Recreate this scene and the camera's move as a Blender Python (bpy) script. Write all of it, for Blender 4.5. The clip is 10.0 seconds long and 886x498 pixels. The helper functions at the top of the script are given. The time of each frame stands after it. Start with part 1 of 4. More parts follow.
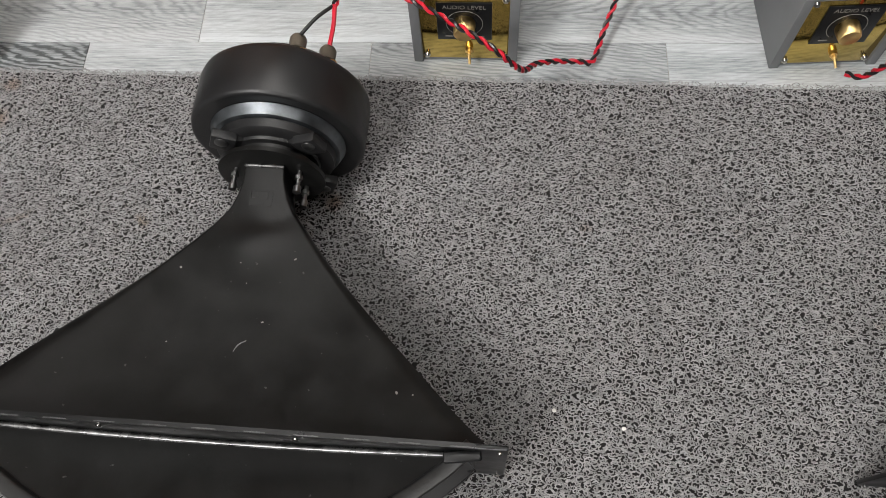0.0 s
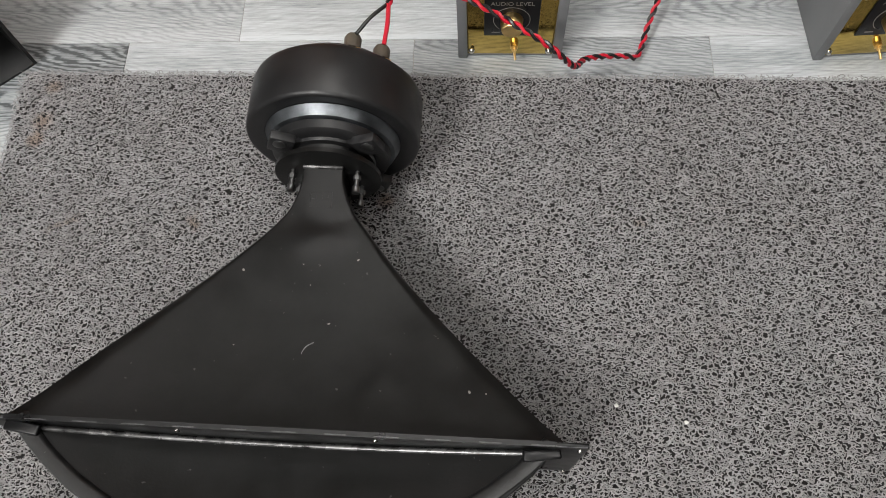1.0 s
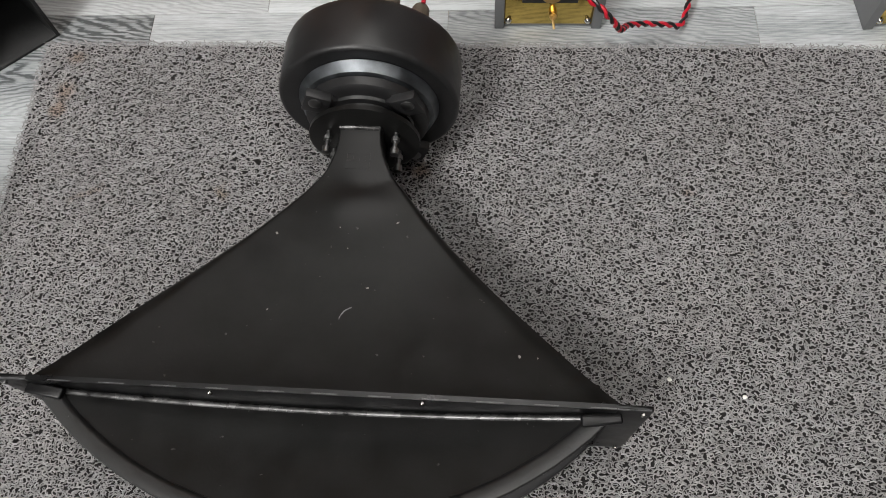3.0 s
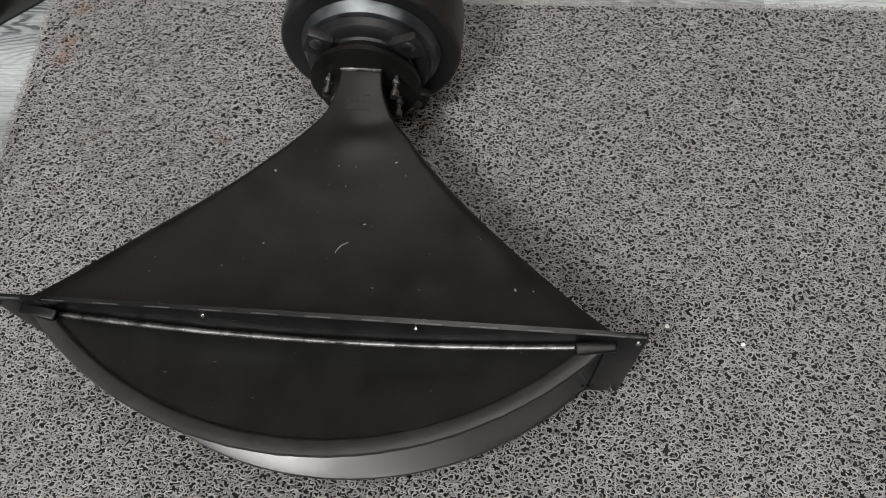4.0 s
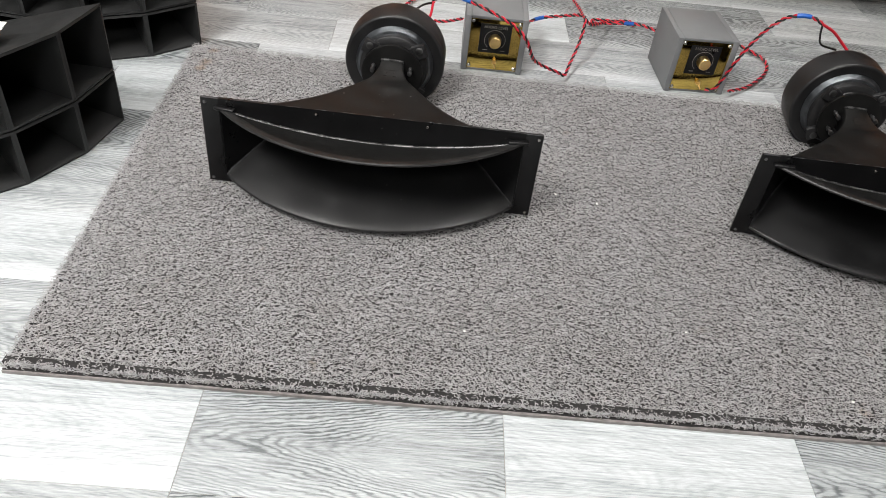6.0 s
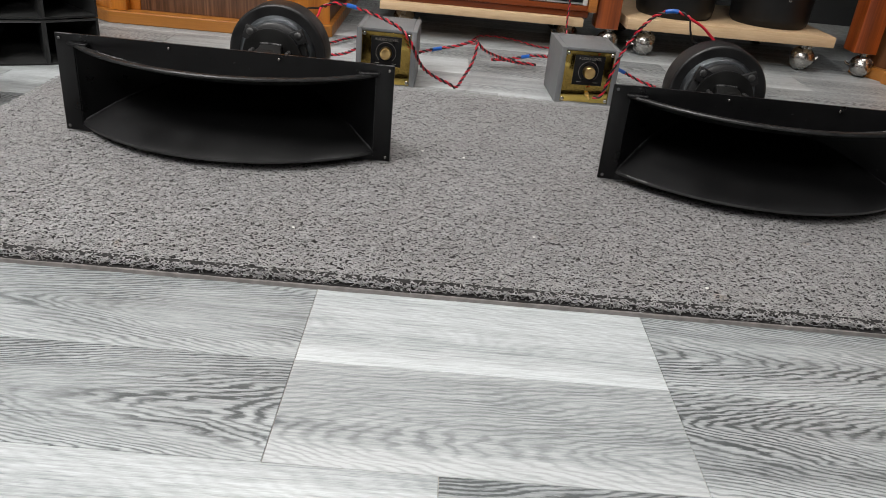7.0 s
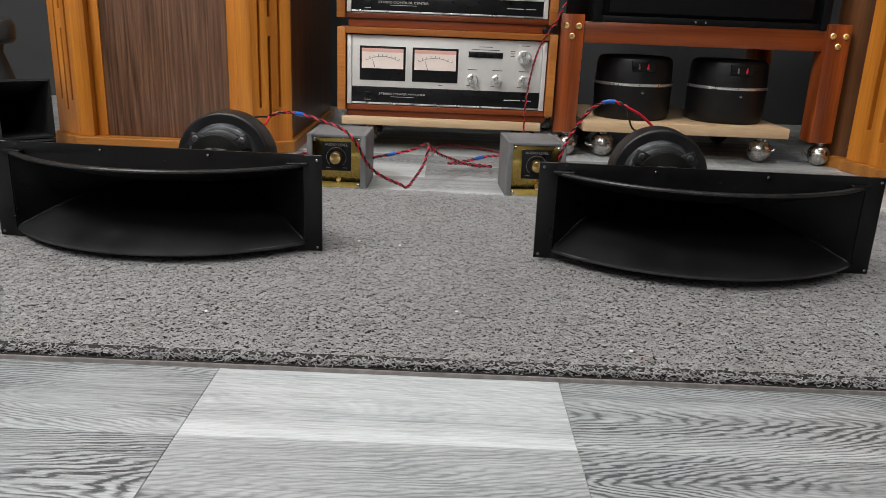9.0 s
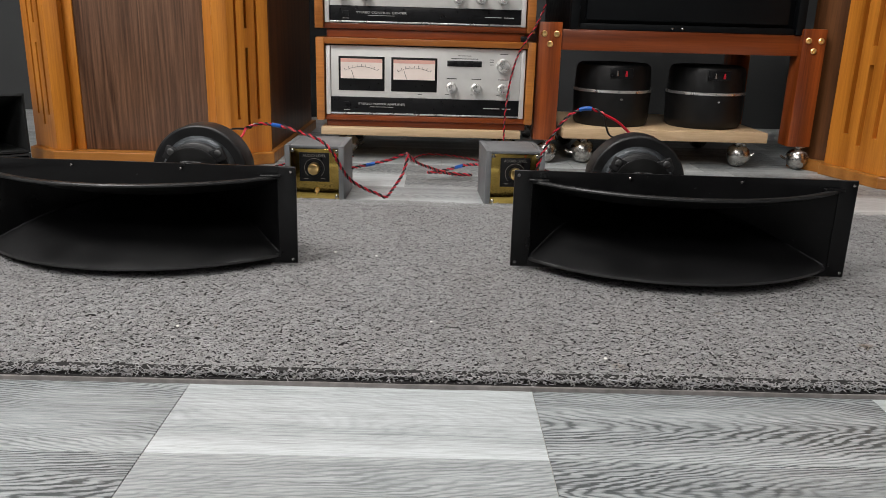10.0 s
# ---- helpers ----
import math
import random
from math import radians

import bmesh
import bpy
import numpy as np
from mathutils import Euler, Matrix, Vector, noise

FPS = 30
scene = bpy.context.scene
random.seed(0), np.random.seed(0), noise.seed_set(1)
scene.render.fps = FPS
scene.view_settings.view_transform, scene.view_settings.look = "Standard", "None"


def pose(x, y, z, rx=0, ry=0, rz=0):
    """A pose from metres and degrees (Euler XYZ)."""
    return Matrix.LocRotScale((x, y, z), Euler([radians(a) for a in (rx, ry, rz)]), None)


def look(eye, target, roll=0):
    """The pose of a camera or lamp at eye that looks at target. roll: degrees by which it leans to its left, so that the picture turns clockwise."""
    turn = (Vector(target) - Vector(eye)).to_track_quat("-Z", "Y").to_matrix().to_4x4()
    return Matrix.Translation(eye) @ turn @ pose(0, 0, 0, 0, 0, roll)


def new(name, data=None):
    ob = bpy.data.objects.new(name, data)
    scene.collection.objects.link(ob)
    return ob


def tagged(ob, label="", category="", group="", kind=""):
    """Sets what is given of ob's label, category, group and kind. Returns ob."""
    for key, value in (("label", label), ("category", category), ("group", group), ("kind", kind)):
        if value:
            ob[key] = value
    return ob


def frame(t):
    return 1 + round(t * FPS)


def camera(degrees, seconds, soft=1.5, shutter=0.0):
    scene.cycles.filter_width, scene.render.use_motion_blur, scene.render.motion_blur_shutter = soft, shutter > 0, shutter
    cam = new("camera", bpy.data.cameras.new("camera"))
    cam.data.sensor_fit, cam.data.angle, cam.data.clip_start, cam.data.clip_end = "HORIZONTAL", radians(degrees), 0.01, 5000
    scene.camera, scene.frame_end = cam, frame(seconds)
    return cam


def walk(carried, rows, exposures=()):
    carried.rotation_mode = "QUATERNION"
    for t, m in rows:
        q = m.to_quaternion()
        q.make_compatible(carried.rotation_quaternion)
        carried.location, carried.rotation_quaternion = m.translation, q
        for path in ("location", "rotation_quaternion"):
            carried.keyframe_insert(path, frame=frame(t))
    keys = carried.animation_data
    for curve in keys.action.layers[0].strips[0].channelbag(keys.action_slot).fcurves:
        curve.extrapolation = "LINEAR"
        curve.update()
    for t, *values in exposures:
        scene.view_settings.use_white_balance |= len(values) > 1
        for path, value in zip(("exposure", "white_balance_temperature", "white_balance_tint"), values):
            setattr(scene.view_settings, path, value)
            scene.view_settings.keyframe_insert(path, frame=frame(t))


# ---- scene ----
cam = camera(59.9, 10.0, soft=0.8)
PATH = [
    (0, (0.024, 0.353, 0.652), (-0.089, 1.141, -1.182), -6.5),
    (0.5, (-0.009, 0.361, 0.651), (-0.104, 1.132, -1.191), -6.1),
    (1, (-0.033, 0.358, 0.659), (-0.124, 1.121, -1.188), -6.2),
    (1.5, (-0.052, 0.354, 0.645), (-0.145, 1.132, -1.195), -6.3),
    (1.8, (-0.062, 0.343, 0.625), (-0.158, 1.124, -1.214), -6.5),
    (2, (-0.065, 0.336, 0.62), (-0.16, 1.129, -1.213), -6.4),
    (3.5, (-0.062, 0.314, 0.603), (-0.173, 1.135, -1.218), -6.4),
    (4, (-0.057, 0.278, 0.588), (-0.178, 1.124, -1.221), -6.2),
    (4.2, (-0.058, 0.269, 0.585), (-0.188, 1.152, -1.204), -6.2),
    (4.5, (-0.058, 0.235, 0.58), (-0.178, 1.193, -1.172), -4.3),
    (4.8, (-0.041, 0.146, 0.601), (-0.145, 1.202, -1.094), -2.4),
    (5, (-0.038, 0.047, 0.626), (-0.087, 1.202, -1.007), 0.8),
    (5.2, (-0.035, -0.04, 0.66), (-0.054, 1.194, -0.914), 2.6),
    (6.3, (-0.121, -0.455, 0.6), (-0.044, 1.159, -0.578), 7.2),
    (6.5, (-0.066, -0.486, 0.523), (-0.007, 1.193, -0.562), 6.8),
    (6.8, (0.048, -0.505, 0.418), (0.091, 1.242, -0.556), 6.0),
    (7, (0.097, -0.51, 0.367), (0.143, 1.277, -0.531), 5.6),
    (7.5, (0.141, -0.513, 0.326), (0.169, 1.341, -0.423), 4.0),
    (8, (0.189, -0.506, 0.312), (0.192, 1.381, -0.352), 3.1),
    (8.5, (0.2, -0.512, 0.311), (0.186, 1.392, -0.3), 2.8),
    (9, (0.197, -0.513, 0.312), (0.195, 1.4, -0.273), 2.3),
    (9.5, (0.211, -0.509, 0.313), (0.222, 1.407, -0.261), 1.7),
    (10, (0.213, -0.509, 0.313), (0.239, 1.41, -0.25), 1.6),
]
EXPOSURES = [(0, 0.0), (2.0, -0.06), (3.5, -0.1), (4.4, -0.1), (5.0, 0.36), (5.6, 0.4), (6.3, 0.24), (7.0, 0.0), (8.5, -0.08), (10, -0.1)]
walk(cam, [(t, look(eye, target, roll)) for t, eye, target, roll in PATH], EXPOSURES)

# ---- light ----
world = bpy.data.worlds.new("world")
scene.world = world
world.use_nodes = True
world.node_tree.nodes["Background"].inputs[0].default_value = (0.55, 0.6, 0.65, 1)
world.node_tree.nodes["Background"].inputs[1].default_value = 0.1

CEIL = 2.7
# unseen lamps: four set from shadows and reflections, the last an added fill
PANELS = [(-1.42, -1.0, 98.0), (-0.95, 0.25, 4.5), (0.85, 0.5, 4.5), (-0.1, 1.3, 7.5), (-0.2, -2.75, 42.0)]


def ceiling_lamp(x, y, power):
    d = bpy.data.lights.new("unseen_panel_light", "AREA")
    d.shape, d.size, d.size_y, d.energy, d.color = "RECTANGLE", 0.55, 1.15, power, (1.0, 0.974, 0.952)
    o = new("unseen_panel_light", d)
    o.matrix_world = pose(x, y, CEIL - 0.055)
    return o


for px, py, pw in PANELS:
    ceiling_lamp(px, py, pw)


# ---- materials ----
def mat(name, base, rough=0.5, metal=0.0, spec=0.5):
    m = bpy.data.materials.new(name)
    m.use_nodes = True
    b = m.node_tree.nodes["Principled BSDF"]
    b.inputs["Base Color"].default_value = (*base, 1)
    b.inputs["Roughness"].default_value = rough
    b.inputs["Metallic"].default_value = metal
    b.inputs["Specular IOR Level"].default_value = spec
    return m, m.node_tree, b


def node(nt, kind, **inp):
    n = nt.nodes.new(kind)
    for k, v in inp.items():
        n.inputs[k.replace("_", " ")].default_value = v
    return n


def ramp(nt, src, stops):
    r = nt.nodes.new("ShaderNodeValToRGB")
    e = r.color_ramp.elements
    while len(e) < len(stops):
        e.new(0.5)
    for el, (p, c) in zip(e, stops):
        el.position = p
        el.color = (*c, 1) if len(c) == 3 else c
    nt.links.new(src, r.inputs[0])
    return r.outputs[0]


def coords(nt, scale=(1, 1, 1), shift=False):
    tc = nt.nodes.new("ShaderNodeTexCoord")
    mp = nt.nodes.new("ShaderNodeMapping")
    mp.inputs["Scale"].default_value = scale
    nt.links.new(tc.outputs["Object"], mp.inputs["Vector"])
    if shift:
        oi = nt.nodes.new("ShaderNodeObjectInfo")
        mul = nt.nodes.new("ShaderNodeVectorMath")
        mul.operation = "SCALE"
        mul.inputs["Scale"].default_value = 17.0
        cmb = nt.nodes.new("ShaderNodeCombineXYZ")
        for k in range(3):
            nt.links.new(oi.outputs["Random"], cmb.inputs[k])
        nt.links.new(cmb.outputs[0], mul.inputs[0])
        nt.links.new(mul.outputs[0], mp.inputs["Location"])
    return mp.outputs[0]


def bump(nt, b, src, strength, dist):
    n = node(nt, "ShaderNodeBump", Strength=strength, Distance=dist)
    nt.links.new(src, n.inputs["Height"])
    nt.links.new(n.outputs[0], b.inputs["Normal"])


def painted(name, base, rough=0.5, metal=0.0, scale=60.0, var=0.25, bmp=0.15, bscale=400.0, spec=0.5, specks=0.0):
    """Paint or metal with mottling at two scales, fine relief and, if asked, pale specks."""
    m, nt, b = mat(name, base, rough, metal, spec)
    v = coords(nt)
    n1 = node(nt, "ShaderNodeTexNoise", Scale=scale, Detail=6.0, Roughness=0.6)
    nt.links.new(v, n1.inputs["Vector"])
    lo = tuple(c * (1 - var) for c in base)
    hi = tuple(min(1, c * (1 + var)) for c in base)
    col = ramp(nt, n1.outputs["Fac"], [(0.3, lo), (0.7, hi)])
    if specks:
        vs = node(nt, "ShaderNodeTexNoise", Scale=170.0, Detail=2.0)
        nt.links.new(v, vs.inputs["Vector"])
        f = ramp(nt, vs.outputs["Fac"], [(0.735, (0, 0, 0)), (0.78, (specks,) * 3)])
        mix = nt.nodes.new("ShaderNodeMixRGB")
        mix.inputs["Color2"].default_value = (0.35, 0.35, 0.34, 1)
        nt.links.new(f, mix.inputs["Fac"])
        nt.links.new(col, mix.inputs["Color1"])
        col = mix.outputs[0]
    nt.links.new(col, b.inputs["Base Color"])
    r = ramp(nt, n1.outputs["Fac"], [(0.25, (max(0, rough - 0.1),) * 3), (0.75, (min(1, rough + 0.12),) * 3)])
    nt.links.new(r, b.inputs["Roughness"])
    n2 = node(nt, "ShaderNodeTexNoise", Scale=bscale, Detail=3.0)
    nt.links.new(v, n2.inputs["Vector"])
    bump(nt, b, n2.outputs["Fac"], bmp, 0.0006)
    return m


def wood(name, dark, light, along, freq=60.0, rough=0.4, distort=5.0, contrast=(0.2, 0.8), stretch=0.07, bmp=0.15, bands=0.45):
    """Wood with long grain along axis 0, 1 or 2 and finer pores."""
    m, nt, b = mat(name, light, rough)
    sc = [1.0, 1.0, 1.0]
    sc[along] = stretch
    v = coords(nt, tuple(sc), shift=True)
    w = node(nt, "ShaderNodeTexWave", Scale=freq, Distortion=distort, Detail=3.0)
    w.inputs["Detail Scale"].default_value = 0.35
    w.inputs["Detail Roughness"].default_value = 0.6
    w.bands_direction = "DIAGONAL" if along == 2 else "Y"
    nt.links.new(v, w.inputs["Vector"])
    n = node(nt, "ShaderNodeTexNoise", Scale=240.0, Detail=5.0, Roughness=0.7)
    nt.links.new(v, n.inputs["Vector"])
    big = node(nt, "ShaderNodeTexNoise", Scale=14.0, Detail=3.0)
    nt.links.new(v, big.inputs["Vector"])
    mx = nt.nodes.new("ShaderNodeMath")
    mx.operation = "MULTIPLY_ADD"
    mx.inputs[1].default_value = bands
    nt.links.new(w.outputs["Fac"], mx.inputs[0])
    nt.links.new(n.outputs["Fac"], mx.inputs[2])
    ad = nt.nodes.new("ShaderNodeMath")
    ad.operation = "MULTIPLY_ADD"
    ad.inputs[1].default_value = 0.6
    nt.links.new(big.outputs["Fac"], ad.inputs[0])
    nt.links.new(mx.outputs[0], ad.inputs[2])
    mr = node(nt, "ShaderNodeMapRange")
    mr.inputs["From Min"].default_value, mr.inputs["From Max"].default_value = 0.55, 1.55
    nt.links.new(ad.outputs[0], mr.inputs["Value"])
    mid = tuple((a + c) / 2 for a, c in zip(dark, light))
    col = ramp(nt, mr.outputs[0], [(contrast[0], dark), (0.5, mid), (contrast[1], light)])
    nt.links.new(col, b.inputs["Base Color"])
    bump(nt, b, n.outputs["Fac"], bmp, 0.0005)
    return m


def maths(nt, op, a, b=0.0, c=0.0):
    n = nt.nodes.new("ShaderNodeMath")
    n.operation = op
    for k, v in enumerate((a, b, c)):
        if isinstance(v, (int, float)):
            n.inputs[k].default_value = v
        else:
            nt.links.new(v, n.inputs[k])
    return n.outputs[0]


def plank_mat(name, dark, light, lines, arch, warp, wash=0.75):
    """Grey wood-look vinyl: growth-ring arches, fine streaks along x and a pale washed edge."""
    m, nt, b = mat(name, light, 0.36)
    plain = coords(nt)
    v = coords(nt, (0.25, 1, 1), shift=True)
    oi = nt.nodes.new("ShaderNodeObjectInfo")
    rnd = oi.outputs["Random"]
    sep = nt.nodes.new("ShaderNodeSeparateXYZ")
    nt.links.new(plain, sep.inputs[0])
    x, y = sep.outputs["X"], sep.outputs["Y"]
    big = node(nt, "ShaderNodeTexNoise", Scale=13.0, Detail=2.0, Roughness=0.5)
    nt.links.new(v, big.inputs["Vector"])
    fine = node(nt, "ShaderNodeTexNoise", Scale=130.0, Detail=5.0, Roughness=0.7)
    nt.links.new(v, fine.inputs["Vector"])
    # growth rings: nested arches about a centre line of each plank's own, thin and uneven
    yc = maths(nt, "MULTIPLY_ADD", rnd, 0.06, 0.03)
    dy = maths(nt, "SUBTRACT", y, yc)
    par = maths(nt, "MULTIPLY", maths(nt, "SQRT", maths(nt, "MULTIPLY_ADD", dy, dy, 0.00016)), arch)
    side = maths(nt, "SUBTRACT", maths(nt, "GREATER_THAN", maths(nt, "FRACT", maths(nt, "MULTIPLY", rnd, 7.0)), 0.5), 0.5)
    f = maths(nt, "MULTIPLY_ADD", maths(nt, "MULTIPLY", x, side), 0.2, par)
    f = maths(nt, "MULTIPLY_ADD", big.outputs["Fac"], warp, f)
    mid_n = node(nt, "ShaderNodeTexNoise", Scale=46.0, Detail=3.0, Roughness=0.6)
    nt.links.new(v, mid_n.inputs["Vector"])
    f = maths(nt, "MULTIPLY_ADD", mid_n.outputs["Fac"], 0.0075, f)
    f = maths(nt, "MULTIPLY_ADD", fine.outputs["Fac"], 0.0033, f)
    ring = maths(nt, "MULTIPLY_ADD", maths(nt, "SINE", maths(nt, "MULTIPLY", f, 2900.0)), 0.5, 0.5)
    ring = maths(nt, "MULTIPLY", maths(nt, "POWER", ring, 1.6), maths(nt, "MULTIPLY_ADD", mid_n.outputs["Fac"], 1.6, 0.1))
    v2 = coords(nt, (0.045, 1, 1), shift=True)
    streak = node(nt, "ShaderNodeTexNoise", Scale=520.0, Detail=4.0, Roughness=0.75)
    nt.links.new(v2, streak.inputs["Vector"])
    wide = node(nt, "ShaderNodeTexNoise", Scale=45.0, Detail=3.0)
    nt.links.new(v2, wide.inputs["Vector"])
    mask = node(nt, "ShaderNodeMapRange")
    mask.inputs["From Min"].default_value, mask.inputs["From Max"].default_value = 0.26, 0.5
    nt.links.new(big.outputs["Fac"], mask.inputs["Value"])
    t = maths(nt, "MULTIPLY", maths(nt, "MULTIPLY", ring, maths(nt, "MULTIPLY", maths(nt, "POWER", streak.outputs["Fac"], 1.6), lines * 2.8)), mask.outputs[0])
    t = maths(nt, "SUBTRACT", maths(nt, "MULTIPLY_ADD", streak.outputs["Fac"], 1.75, maths(nt, "MULTIPLY", wide.outputs["Fac"], 0.75)), t)
    # pale wash along the near edge of each plank
    w1 = node(nt, "ShaderNodeMapRange")
    w1.inputs["From Min"].default_value, w1.inputs["From Max"].default_value = 0.03, 0.004
    nt.links.new(maths(nt, "MULTIPLY_ADD", wide.outputs["Fac"], 0.02, maths(nt, "SUBTRACT", y, 0.01)), w1.inputs["Value"])
    t = maths(nt, "MULTIPLY_ADD", w1.outputs[0], wash * 0.4, t)
    mr = node(nt, "ShaderNodeMapRange")
    mr.inputs["From Min"].default_value, mr.inputs["From Max"].default_value = 0.72, 1.62
    nt.links.new(t, mr.inputs["Value"])
    mid = tuple(p * 0.45 + q * 0.55 for p, q in zip(dark, light))
    col = ramp(nt, mr.outputs[0], [(0.0, dark), (0.5, mid), (1.0, light)])
    nt.links.new(col, b.inputs["Base Color"])
    r = ramp(nt, streak.outputs["Fac"], [(0.3, (0.3,) * 3), (0.7, (0.46,) * 3)])
    nt.links.new(r, b.inputs["Roughness"])
    bump(nt, b, t, 0.1, 0.0006)
    return m


M_HORN = painted("black_satin_paint", (0.0076, 0.0076, 0.0074), 0.37, scale=30, var=0.35, bmp=0.12, bscale=500, spec=0.22, specks=0.16)
M_HORN_IN = painted("black_gloss_paint", (0.005, 0.005, 0.0054), 0.32, scale=25, var=0.3, bmp=0.1, bscale=300, spec=0.3, specks=0.1)
M_DRIVER = painted("black_cast_metal", (0.012, 0.012, 0.0125), 0.4, scale=40, var=0.35, bmp=0.16, bscale=600, spec=0.5)
M_MAGNET = painted("dull_black_magnet", (0.007, 0.007, 0.0073), 0.45, scale=40, var=0.35, bmp=0.2, bscale=600, spec=0.3)
M_RING = painted("dull_steel_ring", (0.2, 0.215, 0.23), 0.42, metal=1.0, var=0.3)
M_LIP = painted("worn_black_enamel", (0.006, 0.006, 0.0064), 0.4, scale=18, var=0.3, bmp=0.1, bscale=300, spec=0.85, specks=0.2)
M_LIP.node_tree.nodes["Principled BSDF"].inputs["Coat Weight"].default_value = 0.35
M_LIP.node_tree.nodes["Principled BSDF"].inputs["Coat Roughness"].default_value = 0.33
M_RIM = painted("satin_rim_paint", (0.011, 0.011, 0.011), 0.42, scale=60, var=0.4, bmp=0.25, bscale=350, spec=0.5, specks=0.2)
# pale worn metal; on the lip bead the paleness also stands for a highlight
M_WORN = painted("worn_edge_glint", (0.1, 0.1, 0.1), 0.25, metal=0.6, scale=80, var=0.8, bmp=0.1)
M_SEAM = painted("chipped_seam", (0.16, 0.16, 0.16), 0.4, scale=200, var=0.7, bmp=0.2)
M_SEAMDIM = painted("dark_chipped_seam", (0.05, 0.05, 0.052), 0.4, scale=200, var=0.8, bmp=0.2)
M_SCREW = painted("bright_steel", (0.55, 0.54, 0.52), 0.28, metal=1.0, bmp=0.05)
M_TURNED = painted("turned_aluminium", (0.78, 0.77, 0.75), 0.3, metal=0.85, var=0.06, bmp=0.05)
M_DIMPRINT = painted("dim_print", (0.2, 0.19, 0.175), 0.5, var=0.05, bmp=0.02)
M_SCREW_DARK = painted("dark_steel", (0.2, 0.2, 0.2), 0.4, metal=1.0, bmp=0.05)
M_CHROME = painted("brushed_nickel", (0.5, 0.48, 0.45), 0.24, metal=1.0, bmp=0.05, var=0.15)
M_BRASS = painted("polished_brass", (0.56, 0.4, 0.11), 0.1, metal=1.0, var=0.1, bmp=0.05, bscale=120)
M_KNOB = painted("brass_knob", (0.9, 0.64, 0.28), 0.32, metal=1.0, var=0.1, bmp=0.05)
for spun in (M_TURNED, M_KNOB):
    # lathe-turned faces: highlights drawn out from the middle
    tn = spun.node_tree.nodes.new("ShaderNodeTangent")
    tn.direction_type, tn.axis = "RADIAL", "Y"
    pb = spun.node_tree.nodes["Principled BSDF"]
    pb.inputs["Anisotropic"].default_value = 0.85
    spun.node_tree.links.new(tn.outputs[0], pb.inputs["Tangent"])
M_BOX = painted("grey_paint", (0.16, 0.165, 0.17), 0.45, scale=30, var=0.12, bmp=0.1)
M_BLACK = painted("black_plate", (0.006, 0.006, 0.0068), 0.32, var=0.25, bmp=0.05, spec=0.3)
M_UNIT = painted("satin_black_casing", (0.0035, 0.0042, 0.005), 0.5, var=0.25, bmp=0.08, spec=0.16)
M_WHITE = painted("white_print", (0.55, 0.55, 0.53), 0.5, var=0.05, bmp=0.02)
M_TERM = painted("terminal_plastic", (0.1, 0.085, 0.065), 0.45, var=0.2)
M_RED = painted("red_insulation", (0.55, 0.012, 0.03), 0.35, var=0.12, bmp=0.05)
M_WIREBLK = painted("black_insulation", (0.012, 0.012, 0.012), 0.35, var=0.2, bmp=0.05)
M_BLUE = painted("blue_crimp_sleeve", (0.01, 0.1, 0.42), 0.35, var=0.15, bmp=0.05)
M_SILVER = painted("brushed_silver", (0.8, 0.79, 0.765), 0.42, metal=0.35, var=0.03, bmp=0.05)
M_WALL = painted("dark_grey_wall", (0.036, 0.038, 0.039), 0.8, scale=3, var=0.25, bmp=0.2, bscale=120)
M_PLASTER = painted("pale_plaster", (0.2, 0.2, 0.2), 0.85, scale=4, var=0.1, bmp=0.2, bscale=150)
M_CELL = painted("matt_black_cell", (0.014, 0.0145, 0.0145), 0.55, scale=40, var=0.35, bmp=0.3, bscale=300)
M_OAK = wood("honey_oak", (0.35, 0.108, 0.009), (0.7, 0.265, 0.034), 2, freq=9, rough=0.34, distort=9.0, contrast=(0.05, 0.95), stretch=0.04)
M_OAKX = wood("honey_oak_plinth", (0.28, 0.1, 0.016), (0.48, 0.2, 0.04), 0, freq=9, rough=0.34, distort=9.0, contrast=(0.05, 0.95), stretch=0.04)
M_WALNUT = wood("walnut_veneer", (0.045, 0.019, 0.01), (0.29, 0.15, 0.085), 2, freq=30, rough=0.4, distort=40.0, contrast=(0.1, 0.85), stretch=0.035, bands=0.22)
M_WALNUT_SIDE = wood("dark_walnut_side", (0.07, 0.026, 0.009), (0.16, 0.065, 0.024), 2, freq=12, rough=0.35, distort=12.0, stretch=0.05)
M_CHERRY = wood("red_brown_wood", (0.12, 0.022, 0.004), (0.44, 0.1, 0.02), 2, freq=16, rough=0.28, distort=14.0, contrast=(0.05, 0.95), stretch=0.035)
M_CHERRYX = wood("red_brown_wood_rail", (0.085, 0.017, 0.004), (0.29, 0.064, 0.014), 0, freq=16, rough=0.28, distort=14.0, contrast=(0.05, 0.95), stretch=0.035)
M_CASE = wood("amber_wood_case", (0.26, 0.078, 0.013), (0.6, 0.23, 0.048), 0, freq=16, rough=0.28, distort=12.0, contrast=(0.05, 0.95), stretch=0.035)
M_PLY = wood("pale_plywood", (0.5, 0.34, 0.19), (0.7, 0.52, 0.33), 0, freq=30, rough=0.5, distort=3.0)
M_PAPER = painted("white_paper", (0.75, 0.75, 0.72), 0.7, var=0.04, bmp=0.02)
M_GREENINK = painted("green_print", (0.35, 0.55, 0.15), 0.7, var=0.1, bmp=0.02)
M_PL_L = plank_mat("plank_pale", (0.16, 0.177, 0.182), (0.597, 0.63, 0.64), 0.13, 0.42, 0.02)
M_PL_M = plank_mat("plank_mid", (0.115, 0.128, 0.132), (0.517, 0.542, 0.549), 0.34, 0.46, 0.022)
